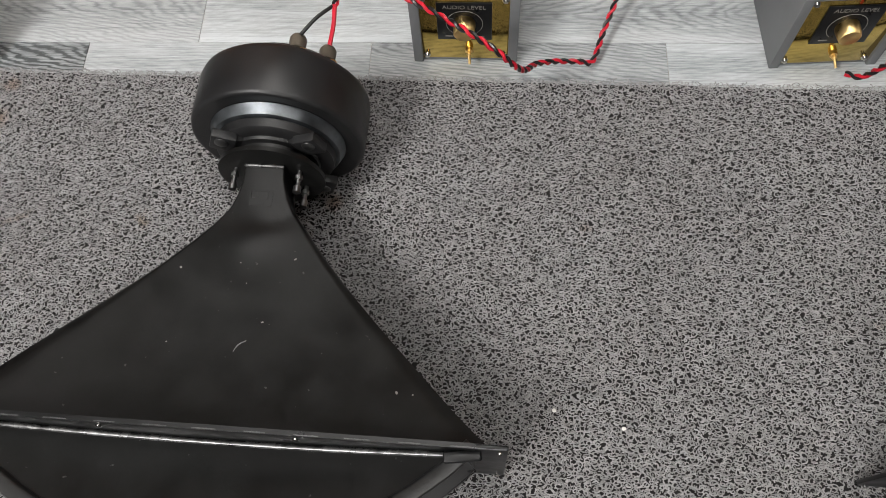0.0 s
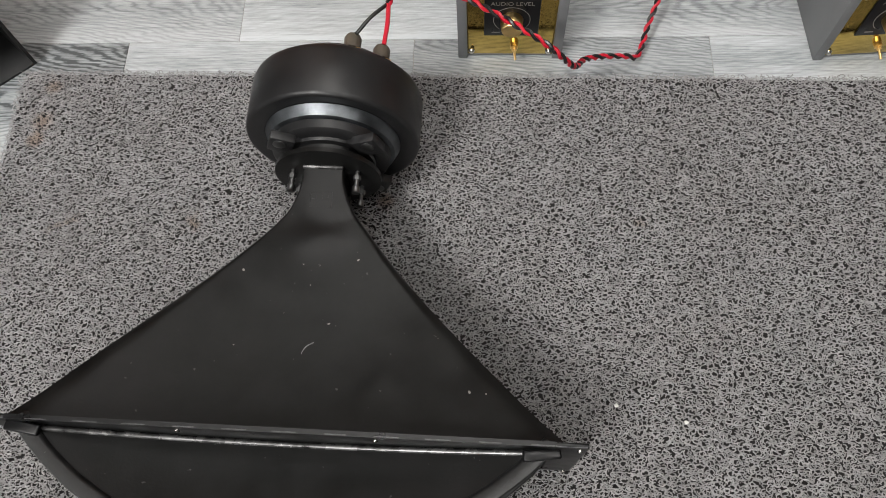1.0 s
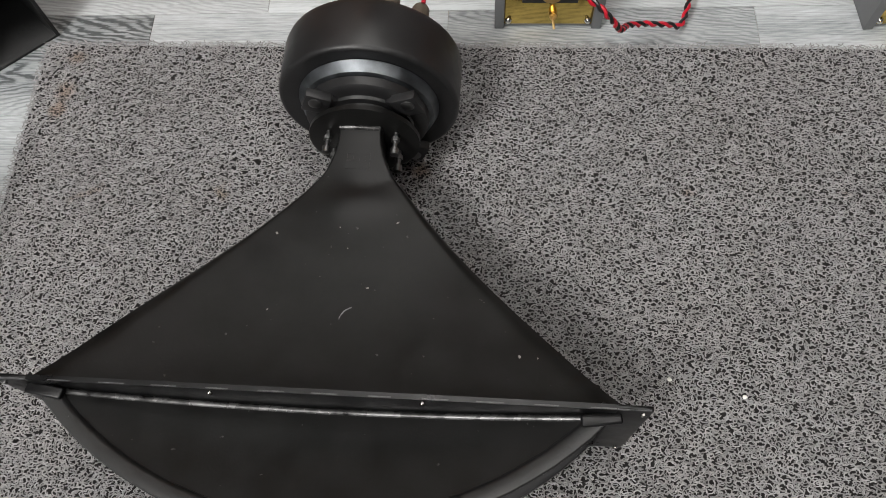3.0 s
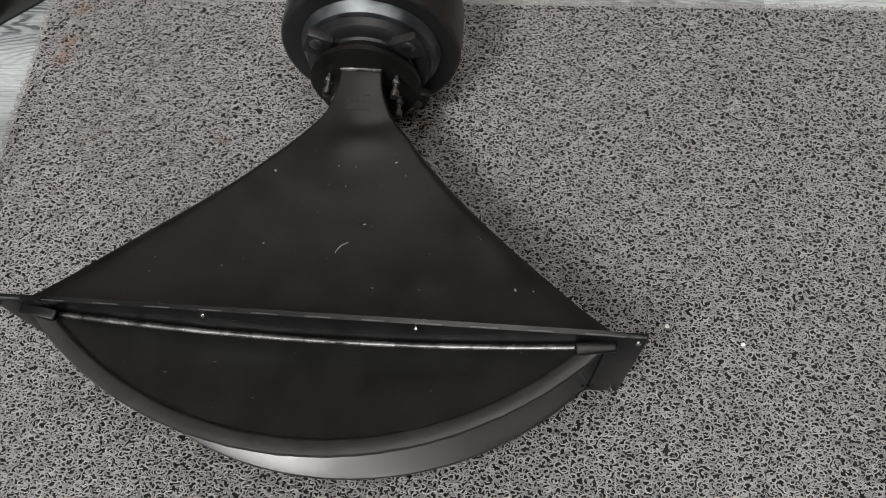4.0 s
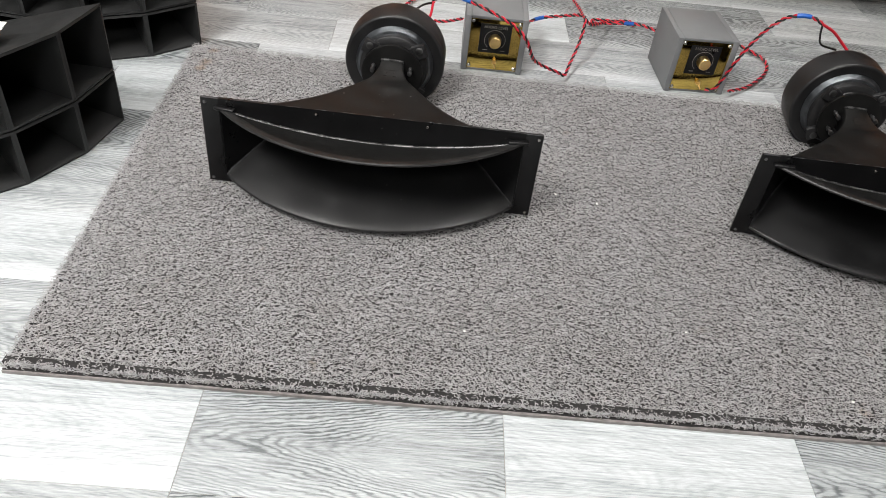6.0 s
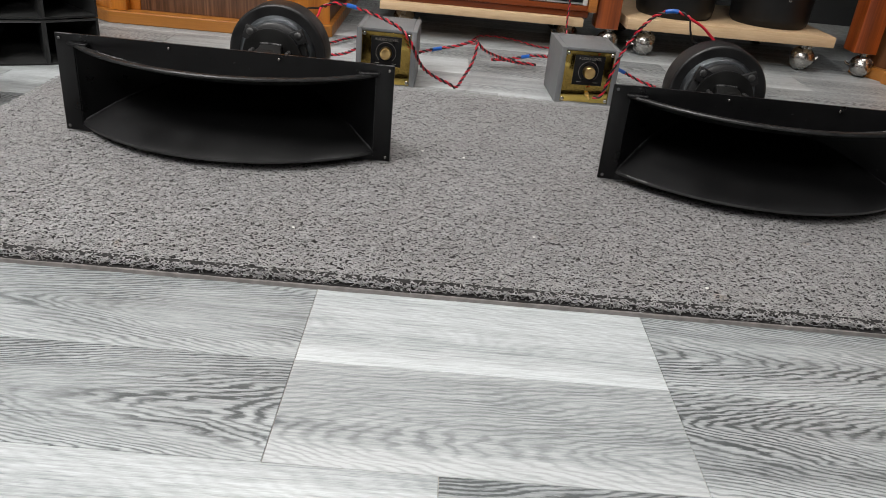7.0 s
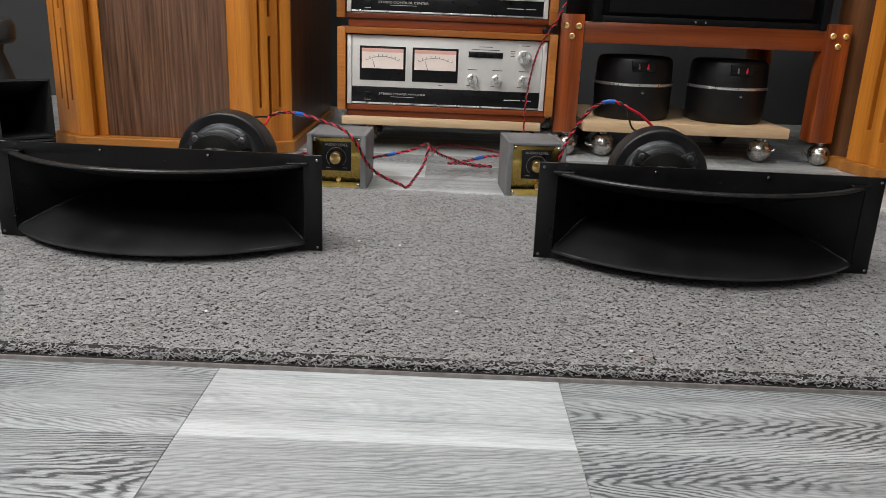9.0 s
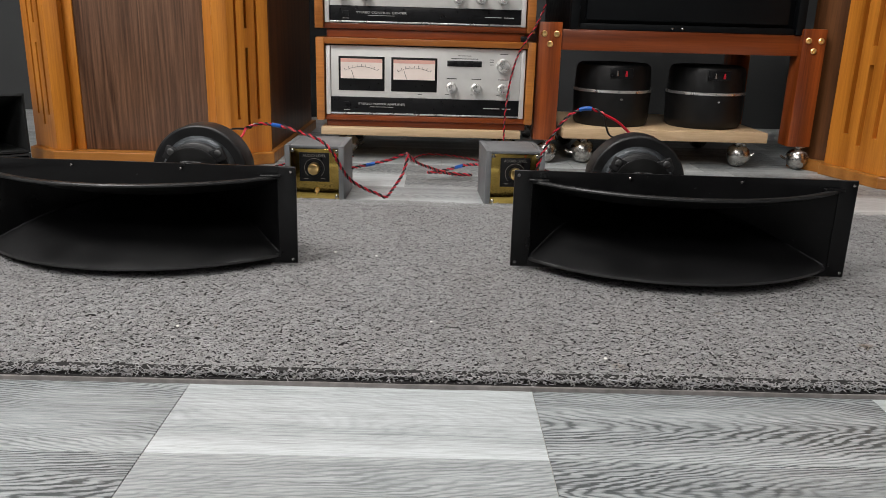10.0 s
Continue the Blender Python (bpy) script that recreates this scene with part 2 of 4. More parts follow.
M_PL_D = plank_mat("plank_dark", (0.078, 0.087, 0.09), (0.468, 0.496, 0.504), 0.7, 0.5, 0.026)
M_JOINT = painted("floor_joint", (0.34, 0.32, 0.29), 0.8, var=0.3)
# near-black colour stands for the shade in the gaps between coils
M_MATSHADE = painted("mat_backing_shade", (0.017, 0.016, 0.016), 0.9, scale=120, var=0.5, bmp=0.3)
M_MATLIP = painted("mat_lip", (0.2, 0.185, 0.178), 0.7, scale=90, var=0.3, bmp=0.2)
M_METER = painted("meter_face", (0.76, 0.66, 0.6), 0.6, var=0.03, bmp=0.0)
mn = M_METER.node_tree.nodes["Principled BSDF"]
mn.inputs["Emission Color"].default_value = (1.0, 0.8, 0.72, 1)
mn.inputs["Emission Strength"].default_value = 0.12
M_PINK = painted("meter_scale_band", (0.8, 0.45, 0.38), 0.6, var=0.03, bmp=0.0)
M_LAMP, ntl, bl = mat("lamp_diffuser", (0.9, 0.9, 0.9), 0.5)
bl.inputs["Emission Color"].default_value = (1.0, 0.97, 0.93, 1)
bl.inputs["Emission Strength"].default_value = 6.0


def strand_mat():
    m, nt, b = mat("grey_vinyl_coil", (0.2, 0.2, 0.2), 0.6, 0.0, 0.3)
    g = nt.nodes.new("ShaderNodeNewGeometry")
    c = ramp(nt, g.outputs["Random Per Island"], [(0.0, (0.2, 0.2, 0.202)), (0.5, (0.28, 0.278, 0.28)), (1.0, (0.37, 0.367, 0.37))])
    v = coords(nt)
    n = node(nt, "ShaderNodeTexNoise", Scale=9.0, Detail=4.0)
    nt.links.new(v, n.inputs["Vector"])
    f = ramp(nt, n.outputs["Fac"], [(0.3, (0.95, 0.935, 0.925)), (0.7, (1.02, 1.02, 1.02))])
    mx = nt.nodes.new("ShaderNodeMixRGB")
    mx.blend_type = "MULTIPLY"
    mx.inputs["Fac"].default_value = 1.0
    nt.links.new(c, mx.inputs["Color1"])
    nt.links.new(f, mx.inputs["Color2"])
    # a few rusty stains
    n3 = node(nt, "ShaderNodeTexNoise", Scale=22.0, Detail=3.0)
    nt.links.new(v, n3.inputs["Vector"])
    st = ramp(nt, n3.outputs["Fac"], [(0.7, (0, 0, 0)), (0.77, (0.7, 0.7, 0.7))])
    mz = nt.nodes.new("ShaderNodeMixRGB")
    mz.blend_type = "MULTIPLY"
    mz.inputs["Color2"].default_value = (0.72, 0.55, 0.4, 1)
    nt.links.new(st, mz.inputs["Fac"])
    nt.links.new(mx.outputs[0], mz.inputs["Color1"])
    last = mz.outputs[0]
    # rusty spots near the back corner and beside the throat
    for sx, sy, r in ((-0.467, 0.805, 0.014), (-0.472, 0.765, 0.017), (-0.474, 0.744, 0.012), (-0.12, 0.675, 0.013)):
        vd = nt.nodes.new("ShaderNodeVectorMath")
        vd.operation = "DISTANCE"
        vd.inputs[1].default_value = (sx, sy, 0.012)
        nt.links.new(v, vd.inputs[0])
        d = maths(nt, "MULTIPLY_ADD", n3.outputs["Fac"], r * 1.2, vd.outputs["Value"])
        mr = node(nt, "ShaderNodeMapRange")
        mr.inputs["From Min"].default_value, mr.inputs["From Max"].default_value = r * 1.35, r * 0.8
        mr.inputs["To Max"].default_value = 0.55
        nt.links.new(d, mr.inputs["Value"])
        ms = nt.nodes.new("ShaderNodeMixRGB")
        ms.blend_type = "MULTIPLY"
        ms.inputs["Color2"].default_value = (0.78, 0.5, 0.3, 1)
        nt.links.new(mr.outputs[0], ms.inputs["Fac"])
        nt.links.new(last, ms.inputs["Color1"])
        last = ms.outputs[0]
    nt.links.new(last, b.inputs["Base Color"])
    return m


M_STRAND = strand_mat()


# ---- mesh tools ----
def part(name, bm, material, parent=None, label="", m=None, smooth=True):
    me = bpy.data.meshes.new(name)
    bm.to_mesh(me)
    bm.free()
    me.materials.append(material)
    if smooth:
        me.polygons.foreach_set("use_smooth", [True] * len(me.polygons))
        me.set_sharp_from_angle(angle=radians(38))
    ob = new(name, me)
    if m is not None:
        ob.matrix_basis = m
    if parent is not None:
        ob.parent = parent
    if label:
        tagged(ob, label)
    return ob


def thing(name, m, label, category, group="", kind=""):
    e = new(name)
    e.matrix_basis = m
    e.empty_display_size = 0.05
    return tagged(e, label, category, group, kind)


def box(x0, x1, y0, y1, z0, z1, bev=0.002, seg=2, bm=None):
    own = bm is None
    bm = bm or bmesh.new()
    mtx = Matrix.Translation(((x0 + x1) / 2, (y0 + y1) / 2, (z0 + z1) / 2)) @ Matrix.Diagonal((x1 - x0, y1 - y0, z1 - z0, 1))
    g = bmesh.ops.create_cube(bm, size=1, matrix=mtx)
    if bev:
        es = list({e for v in g["verts"] for e in v.link_edges})
        bmesh.ops.bevel(bm, geom=es, offset=bev, segments=seg, affect="EDGES", profile=0.5)
    return bm


def prism(outline, z0, z1, bev=0.0):
    """An upright slab over a plan outline (counter-clockwise)."""
    bm = bmesh.new()
    lo = [bm.verts.new((x, y, z0)) for x, y in outline]
    hi = [bm.verts.new((x, y, z1)) for x, y in outline]
    bm.faces.new(hi)
    bm.faces.new(lo[::-1])
    n = len(outline)
    for i in range(n):
        bm.faces.new((lo[i], lo[(i + 1) % n], hi[(i + 1) % n], hi[i]))
    if bev:
        bmesh.ops.bevel(bm, geom=bm.edges[:], offset=bev, segments=2, affect="EDGES", profile=0.5)
    return bm


def lathe(profile, n=48, axis="Y", bm=None, centre=(0, 0, 0), close=True):
    """A body of revolution; profile: (along, radius)."""
    bm = bm or bmesh.new()
    rings = []
    for a, r in profile:
        ring = []
        for k in range(n):
            t = 2 * math.pi * k / n
            c, s = r * math.cos(t), r * math.sin(t)
            p = {"Y": (c, a, s), "Z": (c, s, a), "X": (a, c, s)}[axis]
            ring.append(bm.verts.new(Vector(p) + Vector(centre)))
        rings.append(ring)
    for r0, r1 in zip(rings, rings[1:]):
        for k in range(n):
            bm.faces.new((r0[k], r0[(k + 1) % n], r1[(k + 1) % n], r1[k]))
    if close:
        bm.faces.new(rings[0])
        bm.faces.new(rings[-1][::-1])
    bmesh.ops.recalc_face_normals(bm, faces=bm.faces[:])
    return bm


def smooth_path(pts, per=10):
    pts = [Vector(p) for p in pts]
    ext = [2 * pts[0] - pts[1]] + pts + [2 * pts[-1] - pts[-2]]
    out = []
    for i in range(len(pts) - 1):
        p0, p1, p2, p3 = ext[i:i + 4]
        for k in range(per):
            t = k / per
            out.append(0.5 * (2 * p1 + (p2 - p0) * t + (2 * p0 - 5 * p1 + 4 * p2 - p3) * t * t + (3 * p1 - p0 - 3 * p2 + p3) * t ** 3))
    out.append(pts[-1])
    return out


def frames_along(path):
    up = Vector((0, 0, 1))
    res = []
    prev = None
    for i, p in enumerate(path):
        d = (path[min(i + 1, len(path) - 1)] - path[max(i - 1, 0)]).normalized()
        if prev is None:
            a = d.cross(up)
            if a.length < 1e-3:
                a = d.cross(Vector((1, 0, 0)))
        else:
            a = prev - d * prev.dot(d)
        a.normalize()
        prev = a
        res.append((p, a, d.cross(a)))
    return res


def tube(path, r, sides=6, bm=None, caps=True):
    bm = bm or bmesh.new()
    rings = []
    for p, a, b in frames_along(path):
        rings.append([bm.verts.new(p + r * (math.cos(2 * math.pi * k / sides) * a + math.sin(2 * math.pi * k / sides) * b)) for k in range(sides)])
    for r0, r1 in zip(rings, rings[1:]):
        for k in range(sides):
            bm.faces.new((r0[k], r0[(k + 1) % sides], r1[(k + 1) % sides], r1[k]))
    if caps:
        bm.faces.new(rings[0][::-1])
        bm.faces.new(rings[-1])
    bmesh.ops.recalc_face_normals(bm, faces=bm.faces[:])
    return bm


def resample(path, step):
    out = [path[0]]
    need = step
    for a, b in zip(path, path[1:]):
        seg = (b - a).length
        while seg >= need and seg > 1e-9:
            a = a.lerp(b, need / seg)
            out.append(a)
            seg = (b - a).length
            need = step
        need -= seg
    out.append(path[-1])
    return out


def twisted_pair(pts, label, category="cable", wire=0.0016, pitch=0.02, sleeves=(), loose=None):
    """A red and a black wire twisted round one another along a path, with blue crimp sleeves at given fractions."""
    root = thing("twisted_cable", Matrix.Identity(4), label, category, "twisted speaker cables")
    path = resample(smooth_path(pts, 12), 0.002)
    fr = frames_along(path)
    strands = ([], [])
    for i, (p, a, b) in enumerate(fr):
        t = 2 * math.pi * i * 0.002 / pitch + 0.5 * math.sin(i * 0.07)
        o = wire * 1.02 * (math.cos(t) * a + math.sin(t) * b)
        strands[0].append(p + o)
        strands[1].append(p - o)
    part("red_wire", tube(strands[0], wire, 6), M_RED, root, "red insulated wire")
    part("black_wire", tube(strands[1], wire, 6), M_WIREBLK, root, "black insulated wire")
    for f in sleeves:
        k = int(f * (len(path) - 1))
        seg = path[max(0, k - 5):k + 6]
        bm = tube(seg, 0.0036, 10)
        part("crimp_sleeve", bm, M_BLUE, root, "blue crimp sleeve")
    return root


def lettering(text, size, m, material, parent, name="lettering"):
    c = bpy.data.curves.new(name, "FONT")
    c.body, c.size, c.align_x, c.align_y, c.extrude = text, size, "CENTER", "CENTER", 0.0001
    c.materials.append(material)
    o = new(name, c)
    o.matrix_basis = m
    o.parent = parent
    return o


FRONT = pose(0, 0, 0, 90, 0, 0)


# ---- room ----
def slab(name, x0, x1, y0, y1, z0, z1, material, label, category):
    return tagged(part(name, box(x0, x1, y0, y1, z0, z1, 0), material, smooth=False), label, category, kind="structure")


MAT_TOP = 0.0135
floor = slab("floor", -3.2, 4.2, -3.4, 2.1, -0.1, -0.0009, M_JOINT, "grey wood-look vinyl plank floor, satin", "floor")
slab("wall_north", -3.2, 4.2, 2.1, 2.25, -0.1, CEIL, M_WALL, "dark grey painted wall behind the equipment", "wall")
slab("wall_south", -3.2, 4.2, -3.55, -3.4, -0.1, CEIL, M_PLASTER, "pale plaster wall", "wall")
slab("wall_west", -3.35, -3.2, -3.55, 2.25, -0.1, CEIL, M_PLASTER, "pale plaster wall", "wall")
slab("wall_east", 4.2, 4.35, -3.55, 2.25, -0.1, CEIL, M_PLASTER, "pale plaster wall", "wall")
slab("ceiling", -3.35, 4.35, -3.55, 2.25, CEIL, CEIL + 0.1, M_PLASTER, "pale plaster ceiling", "ceiling")
for px, py, pw in PANELS:
    lamp = thing("unseen_ceiling_light", pose(px, py, CEIL), "unseen ceiling light with frosted diffuser; the frontmost is added fill", "light", "ceiling lights")
    fb = box(-0.31, 0.31, -0.61, -0.58, -0.05, 0, 0.0017)
    box(-0.31, 0.31, 0.58, 0.61, -0.05, 0, 0.003, bm=fb)
    box(-0.31, -0.28, -0.58, 0.58, -0.05, 0, 0.003, bm=fb)
    box(0.28, 0.31, -0.58, 0.58, -0.05, 0, 0.003, bm=fb)
    part("frame", fb, M_WHITE, lamp)
    part("diffuser", box(-0.28, 0.28, -0.58, 0.58, -0.03, -0.02, 0), M_LAMP, lamp, smooth=False)


# ---- coil mat ----
def mat_edges():
    return -0.505, 1.16, 0.112, 0.826


def door_mat():
    x0, x1, y0, y1 = mat_edges()
    root = thing("floor_mat", Matrix.Identity(4), "grey looped vinyl coil mat lying on the plank floor", "mat")

    def back(x):
        return 0.8255 - 0.0195 * (x + 0.495)

    def front(x):
        return 0.1175 - 0.003 * (x + 0.495)

    n = 60
    xs = [x0 + (x1 - x0) * i / n for i in range(n + 1)]
    rng = random.Random(3)
    outline = [(x, front(x) + rng.uniform(-0.0008, 0.0008)) for x in xs] + [(x, back(x) + rng.uniform(-0.001, 0.001)) for x in xs[::-1]]
    part("backing", prism(outline, 0.0, 0.0045), M_MATSHADE, root, "solid vinyl backing, dark for the shade between coils", smooth=False)
    strip = [(x, front(x) - 0.0022 + rng.uniform(-0.0004, 0.0004)) for x in xs] + [(x, front(x) + 0.0015) for x in xs[::-1]]
    part("edge_strip", prism(strip, 0.0, 0.0038), M_MATLIP, root, "thin grey-brown lip of the backing", smooth=False)
    # added dark strip behind the front curls paints the shade inside the edge
    shade_strip = [(x, front(x) + 0.004) for x in xs] + [(x, front(x) + 0.012) for x in xs[::-1]]
    part("edge_shade_strip", prism(shade_strip, 0.0045, 0.0115), M_MATSHADE, root, "added dark strip painting shade inside the front edge", smooth=False)
    # loose curls of vinyl, heaped to the mat's thickness
    rs = np.random.RandomState(7)
    gx, gy, S, K = 505, 310, 5, 3
    iu, iw = np.meshgrid(np.arange(gx), np.arange(gy), indexing="ij")
    N = gx * gy
    u = ((iu.reshape(-1) + rs.rand(N)) / gx) ** 1.04
    w = (iw.reshape(-1) + rs.rand(N)) / gy
    cx = x0 + (x1 - x0) * u
    cy = (0.1175 - 0.003 * (cx + 0.495)) + (0.708 - 0.0165 * (cx + 0.495)) * w
    edge = rs.rand(N) < 0.018
    cy = np.where(edge, 0.119 - 0.003 * (cx + 0.495) + 0.005 * rs.rand(N), np.maximum(cy, 0.1205 - 0.003 * (cx + 0.495)))
    cz = 0.0072 + 0.0046 * rs.rand(N) ** 0.6
    cz = np.where(edge, 0.0035 + 0.0085 * rs.rand(N), cz)
    rad = rs.uniform(0.0013, 0.0039, N)
    span = rs.uniform(2.4, 5.4, N) * np.where(rad > 0.0032, 0.7, 1.0)
    a0 = rs.uniform(0, 2 * math.pi, N)
    thick = rs.uniform(0.00042, 0.00058, N)
    tilt = rs.normal(0, 0.5, N) + np.where(edge, 0.9, 0.0)
    tdir = rs.uniform(0, 2 * math.pi, N)
    t = np.linspace(0, 1, S)[None, :] * span[:, None] + a0[:, None]
    squash = rs.uniform(0.6, 1.0, N)[:, None]
    lx, ly = rad[:, None] * np.cos(t), rad[:, None] * squash * np.sin(t)
    dxy = np.cos(tdir)[:, None] * lx + np.sin(tdir)[:, None] * ly
    pz = cz[:, None] + dxy * np.sin(tilt)[:, None]
    px, py = cx[:, None] + lx - lx.mean(1, keepdims=True), cy[:, None] + ly - ly.mean(1, keepdims=True)
    pz = np.clip(pz, 0.001, MAT_TOP)
    # each strand: a rounded ridge of three rails
    verts = np.empty((N, S, K, 3))
    nx, ny = np.cos(t), np.sin(t)
    for k, (side, up) in enumerate(((-1.0, -0.6), (0.0, 0.6), (1.0, -0.6))):
        verts[:, :, k, 0] = px + thick[:, None] * side * nx
        verts[:, :, k, 1] = py + thick[:, None] * side * ny
        verts[:, :, k, 2] = pz + thick[:, None] * up
    base = np.arange(N)[:, None, None] * (S * K)
    i, k = np.meshgrid(np.arange(S - 1), np.arange(K - 1), indexing="ij")
    quad = np.stack([i * K + k, (i + 1) * K + k, (i + 1) * K + k + 1, i * K + k + 1], -1).reshape(-1, 4)
    faces = (base + quad[None]).reshape(-1, 4)
    me = bpy.data.meshes.new("coil_layer")
    me.vertices.add(N * S * K)
    me.vertices.foreach_set("co", verts.reshape(-1).astype(np.float32))
    nf = len(faces)
    me.loops.add(nf * 4)
    me.loops.foreach_set("vertex_index", faces.reshape(-1).astype(np.int32))
    me.polygons.add(nf)
    me.polygons.foreach_set("loop_start", np.arange(0, nf * 4, 4, dtype=np.int32))
    me.polygons.foreach_set("use_smooth", np.ones(nf, dtype=bool))
    me.update(calc_edges=True)
    me.materials.append(M_STRAND)
    pile = new("coil_layer", me)
    pile.parent = root
    tagged(pile, "grey looped vinyl strands", kind="stuff")
    return root


door_mat()


def crumb(x, y, s, seed):
    bm = bmesh.new()
    bmesh.ops.create_icosphere(bm, subdivisions=2, radius=s)
    rng = random.Random(seed)
    for v in bm.verts:
        v.co *= rng.uniform(0.75, 1.2)
        v.co.z *= 0.6
    o = part("paper_crumb", bm, M_PAPER, m=pose(x, y, MAT_TOP + s * 0.3))
    return tagged(o, "tiny pale crumb lying on the grey mat", "crumb", "crumbs on the mat")


bit = bmesh.new()
box(-0.003, 0.003, -0.001, 0.001, -0.0006, 0.0006, 0.0004, bm=bit)
tagged(part("dark_chip", bit, M_BLACK, m=pose(0.118, 0.276, MAT_TOP + 0.0002, 0, 0, 8)), "tiny black chip lying on the grey mat", "chip")
for k, (x, y, s) in enumerate([(0.082, 0.484, 0.0017), (0.138, 0.471, 0.0018), (-0.042, 0.213, 0.0016), (0.378, 0.157, 0.0016), (0.213, 0.240, 0.0015)]):
    crumb(x, y, s, k)


# ---- sectoral horns ----
def interp(tab, v):
    for (a, p), (b, q) in zip(tab, tab[1:]):
        if v <= b:
            f = (v - a) / (b - a)
            return p + (q - p) * f
    return tab[-1][1]


HALF_W = [(0.0, 0.2), (0.006, 0.195), (0.02, 0.181), (0.05, 0.155), (0.08, 0.127), (0.11, 0.098), (0.14, 0.069), (0.16, 0.0505), (0.174, 0.0385), (0.186, 0.029), (0.199, 0.022), (0.213, 0.0178), (0.233, 0.0172)]
ARC_R, ARC_Y = 0.259, 0.176


def flare(x, y):
    """Half height of the horn at a place of its plan: it flares with the distance from the throat's upright axis."""
    rho = math.hypot(x, y - ARC_Y) if y < ARC_Y else 0.0
    body = 0.0125 + 0.0395 * max(0.0, (rho - 0.08) / 0.179) ** 1.75
    # the neck rises from a tongue-shaped step, with a soft swell before it
    neck = 0.0118 * max(0.0, (y - 0.174 - 20.0 * x * x) / 0.052) ** 1.08
    swell = 0.0032 * math.exp(-((y - 0.162) / 0.013) ** 2 - (x / 0.024) ** 2)
    return body + neck + swell


def middle(y):
    return 0.06 + 0.001 * max(0.0, min(1.0, y / 0.2))


YS = [0.23, 0.22, 0.211, 0.203, 0.196, 0.19, 0.185, 0.18, 0.176, 0.171, 0.166, 0.162, 0.157, 0.152, 0.146, 0.138, 0.127, 0.11, 0.092, 0.074, 0.056, 0.04, 0.026, 0.014, 0.005, 0.0]


def skew(y):
    return 0.0055 * math.sin(math.pi * min(1.0, max(0.0, y / 0.17)))


def column(k):
    """Plan points from throat to front rim for the share k (-1 to 1) of the width."""
    pts = [(k * interp(HALF_W, y) - skew(y), y) for y in YS]
    x = k * 0.19
    front = ARC_Y - math.sqrt(ARC_R ** 2 - min(abs(x), 0.19) ** 2)
    return pts + [(x, front * f) for f in (0.2, 0.4, 0.6, 0.78, 0.87, 0.95, 1.0)]


def shell(sign):
    """The upper (1) or lower (-1) half of the fan with its lip: a slab between an outer and an inner skin."""
    bm = bmesh.new()
    n, t = 56, 0.0034
    skins = ([], [])
    for i in range(n + 1):
        k = -1 + 2 * i / n
        pts = column(k)
        o, q = [], []
        for j, (x, y) in enumerate(pts):
            droop = 0.005 * max(0.0, (abs(k) - 0.9) / 0.1) ** 2 if y > 0.004 else 0.0
            z = flare(x, y) - droop
            o.append(bm.verts.new((x, y, middle(y) + sign * z)))
            q.append(bm.verts.new((x, y + (0.0008 if j == len(pts) - 1 else 0), middle(y) + sign * (z - t))))
        skins[0].append(o)
        skins[1].append(q)
    for g, skin in enumerate(skins):
        for a, b in zip(skin, skin[1:]):
            for j in range(len(a) - 1):
                bm.faces.new((a[j], a[j + 1], b[j + 1], b[j]))
    for i in range(n):
        for j in (0, -1):
            bm.faces.new((skins[0][i][j], skins[0][i + 1][j], skins[1][i + 1][j], skins[1][i][j]))
    for i in (0, n):
        for j in range(len(skins[0][i]) - 1):
            bm.faces.new((skins[0][i][j], skins[0][i][j + 1], skins[1][i][j + 1], skins[1][i][j]))
    bmesh.ops.recalc_face_normals(bm, faces=bm.faces[:])
    rim = [e for e in bm.edges if all(v.co.y < 0.0 for v in e.verts) and len(e.link_faces) == 2 and e.calc_face_angle(0) > 1.0]
    bmesh.ops.bevel(bm, geom=rim, offset=0.0008, segments=2, affect="EDGES", profile=0.5)
    return bm


def lip_rim():
    """A flat raised band along the front edge of the upper lip."""
    bm = bmesh.new()
    a = math.asin(0.19 / ARC_R)
    n = 56
    cols = []
    for i in range(n + 1):
        t = -a + 2 * a * i / n
        z = middle(0) + flare(0.0, ARC_Y - ARC_R)
        wob = 0.00012 * math.sin(i * 1.7) + 0.0001 * math.sin(i * 3.1)
        sec = ((0.0008, -0.0032), (0.0019, -0.0024), (0.002, -0.0006), (0.001, 0.0008), (-0.007, 0.0004), (-0.009, -0.0012), (-0.01, -0.0042))
        cols.append([bm.verts.new(((ARC_R + d + wob) * math.sin(t), ARC_Y - (ARC_R + d + wob) * math.cos(t), z + h)) for d, h in sec])
    for c0, c1 in zip(cols, cols[1:]):
        for k in range(len(c0)):
            q = (k + 1) % len(c0)
            bm.faces.new((c0[k], c0[q], c1[q], c1[k]))
    bm.faces.new(cols[0])
    bm.faces.new(cols[-1][::-1])
    bmesh.ops.recalc_face_normals(bm, faces=bm.faces[:])
    return bm


def side_wall(sign):
    bm = bmesh.new()
    rows = []
    for y in YS:
        w = interp(HALF_W, y)
        h, c = flare(w, y) - 0.006, middle(y)
        t = 0.003 + 0.009 * max(0.0, 1 - y / 0.09)
        rows.append([bm.verts.new((sign * (w - d) - skew(y), y, c + z)) for d, z in ((0.0005, -h), (0.0005, h), (t, h), (t, -h))])
    for a, b in zip(rows, rows[1:]):
        for k in range(4):
            bm.faces.new((a[k], a[(k + 1) % 4], b[(k + 1) % 4], b[k]))
    bm.faces.new(rows[0])
    bm.faces.new(rows[-1][::-1])
    bmesh.ops.recalc_face_normals(bm, faces=bm.faces[:])
    return bm


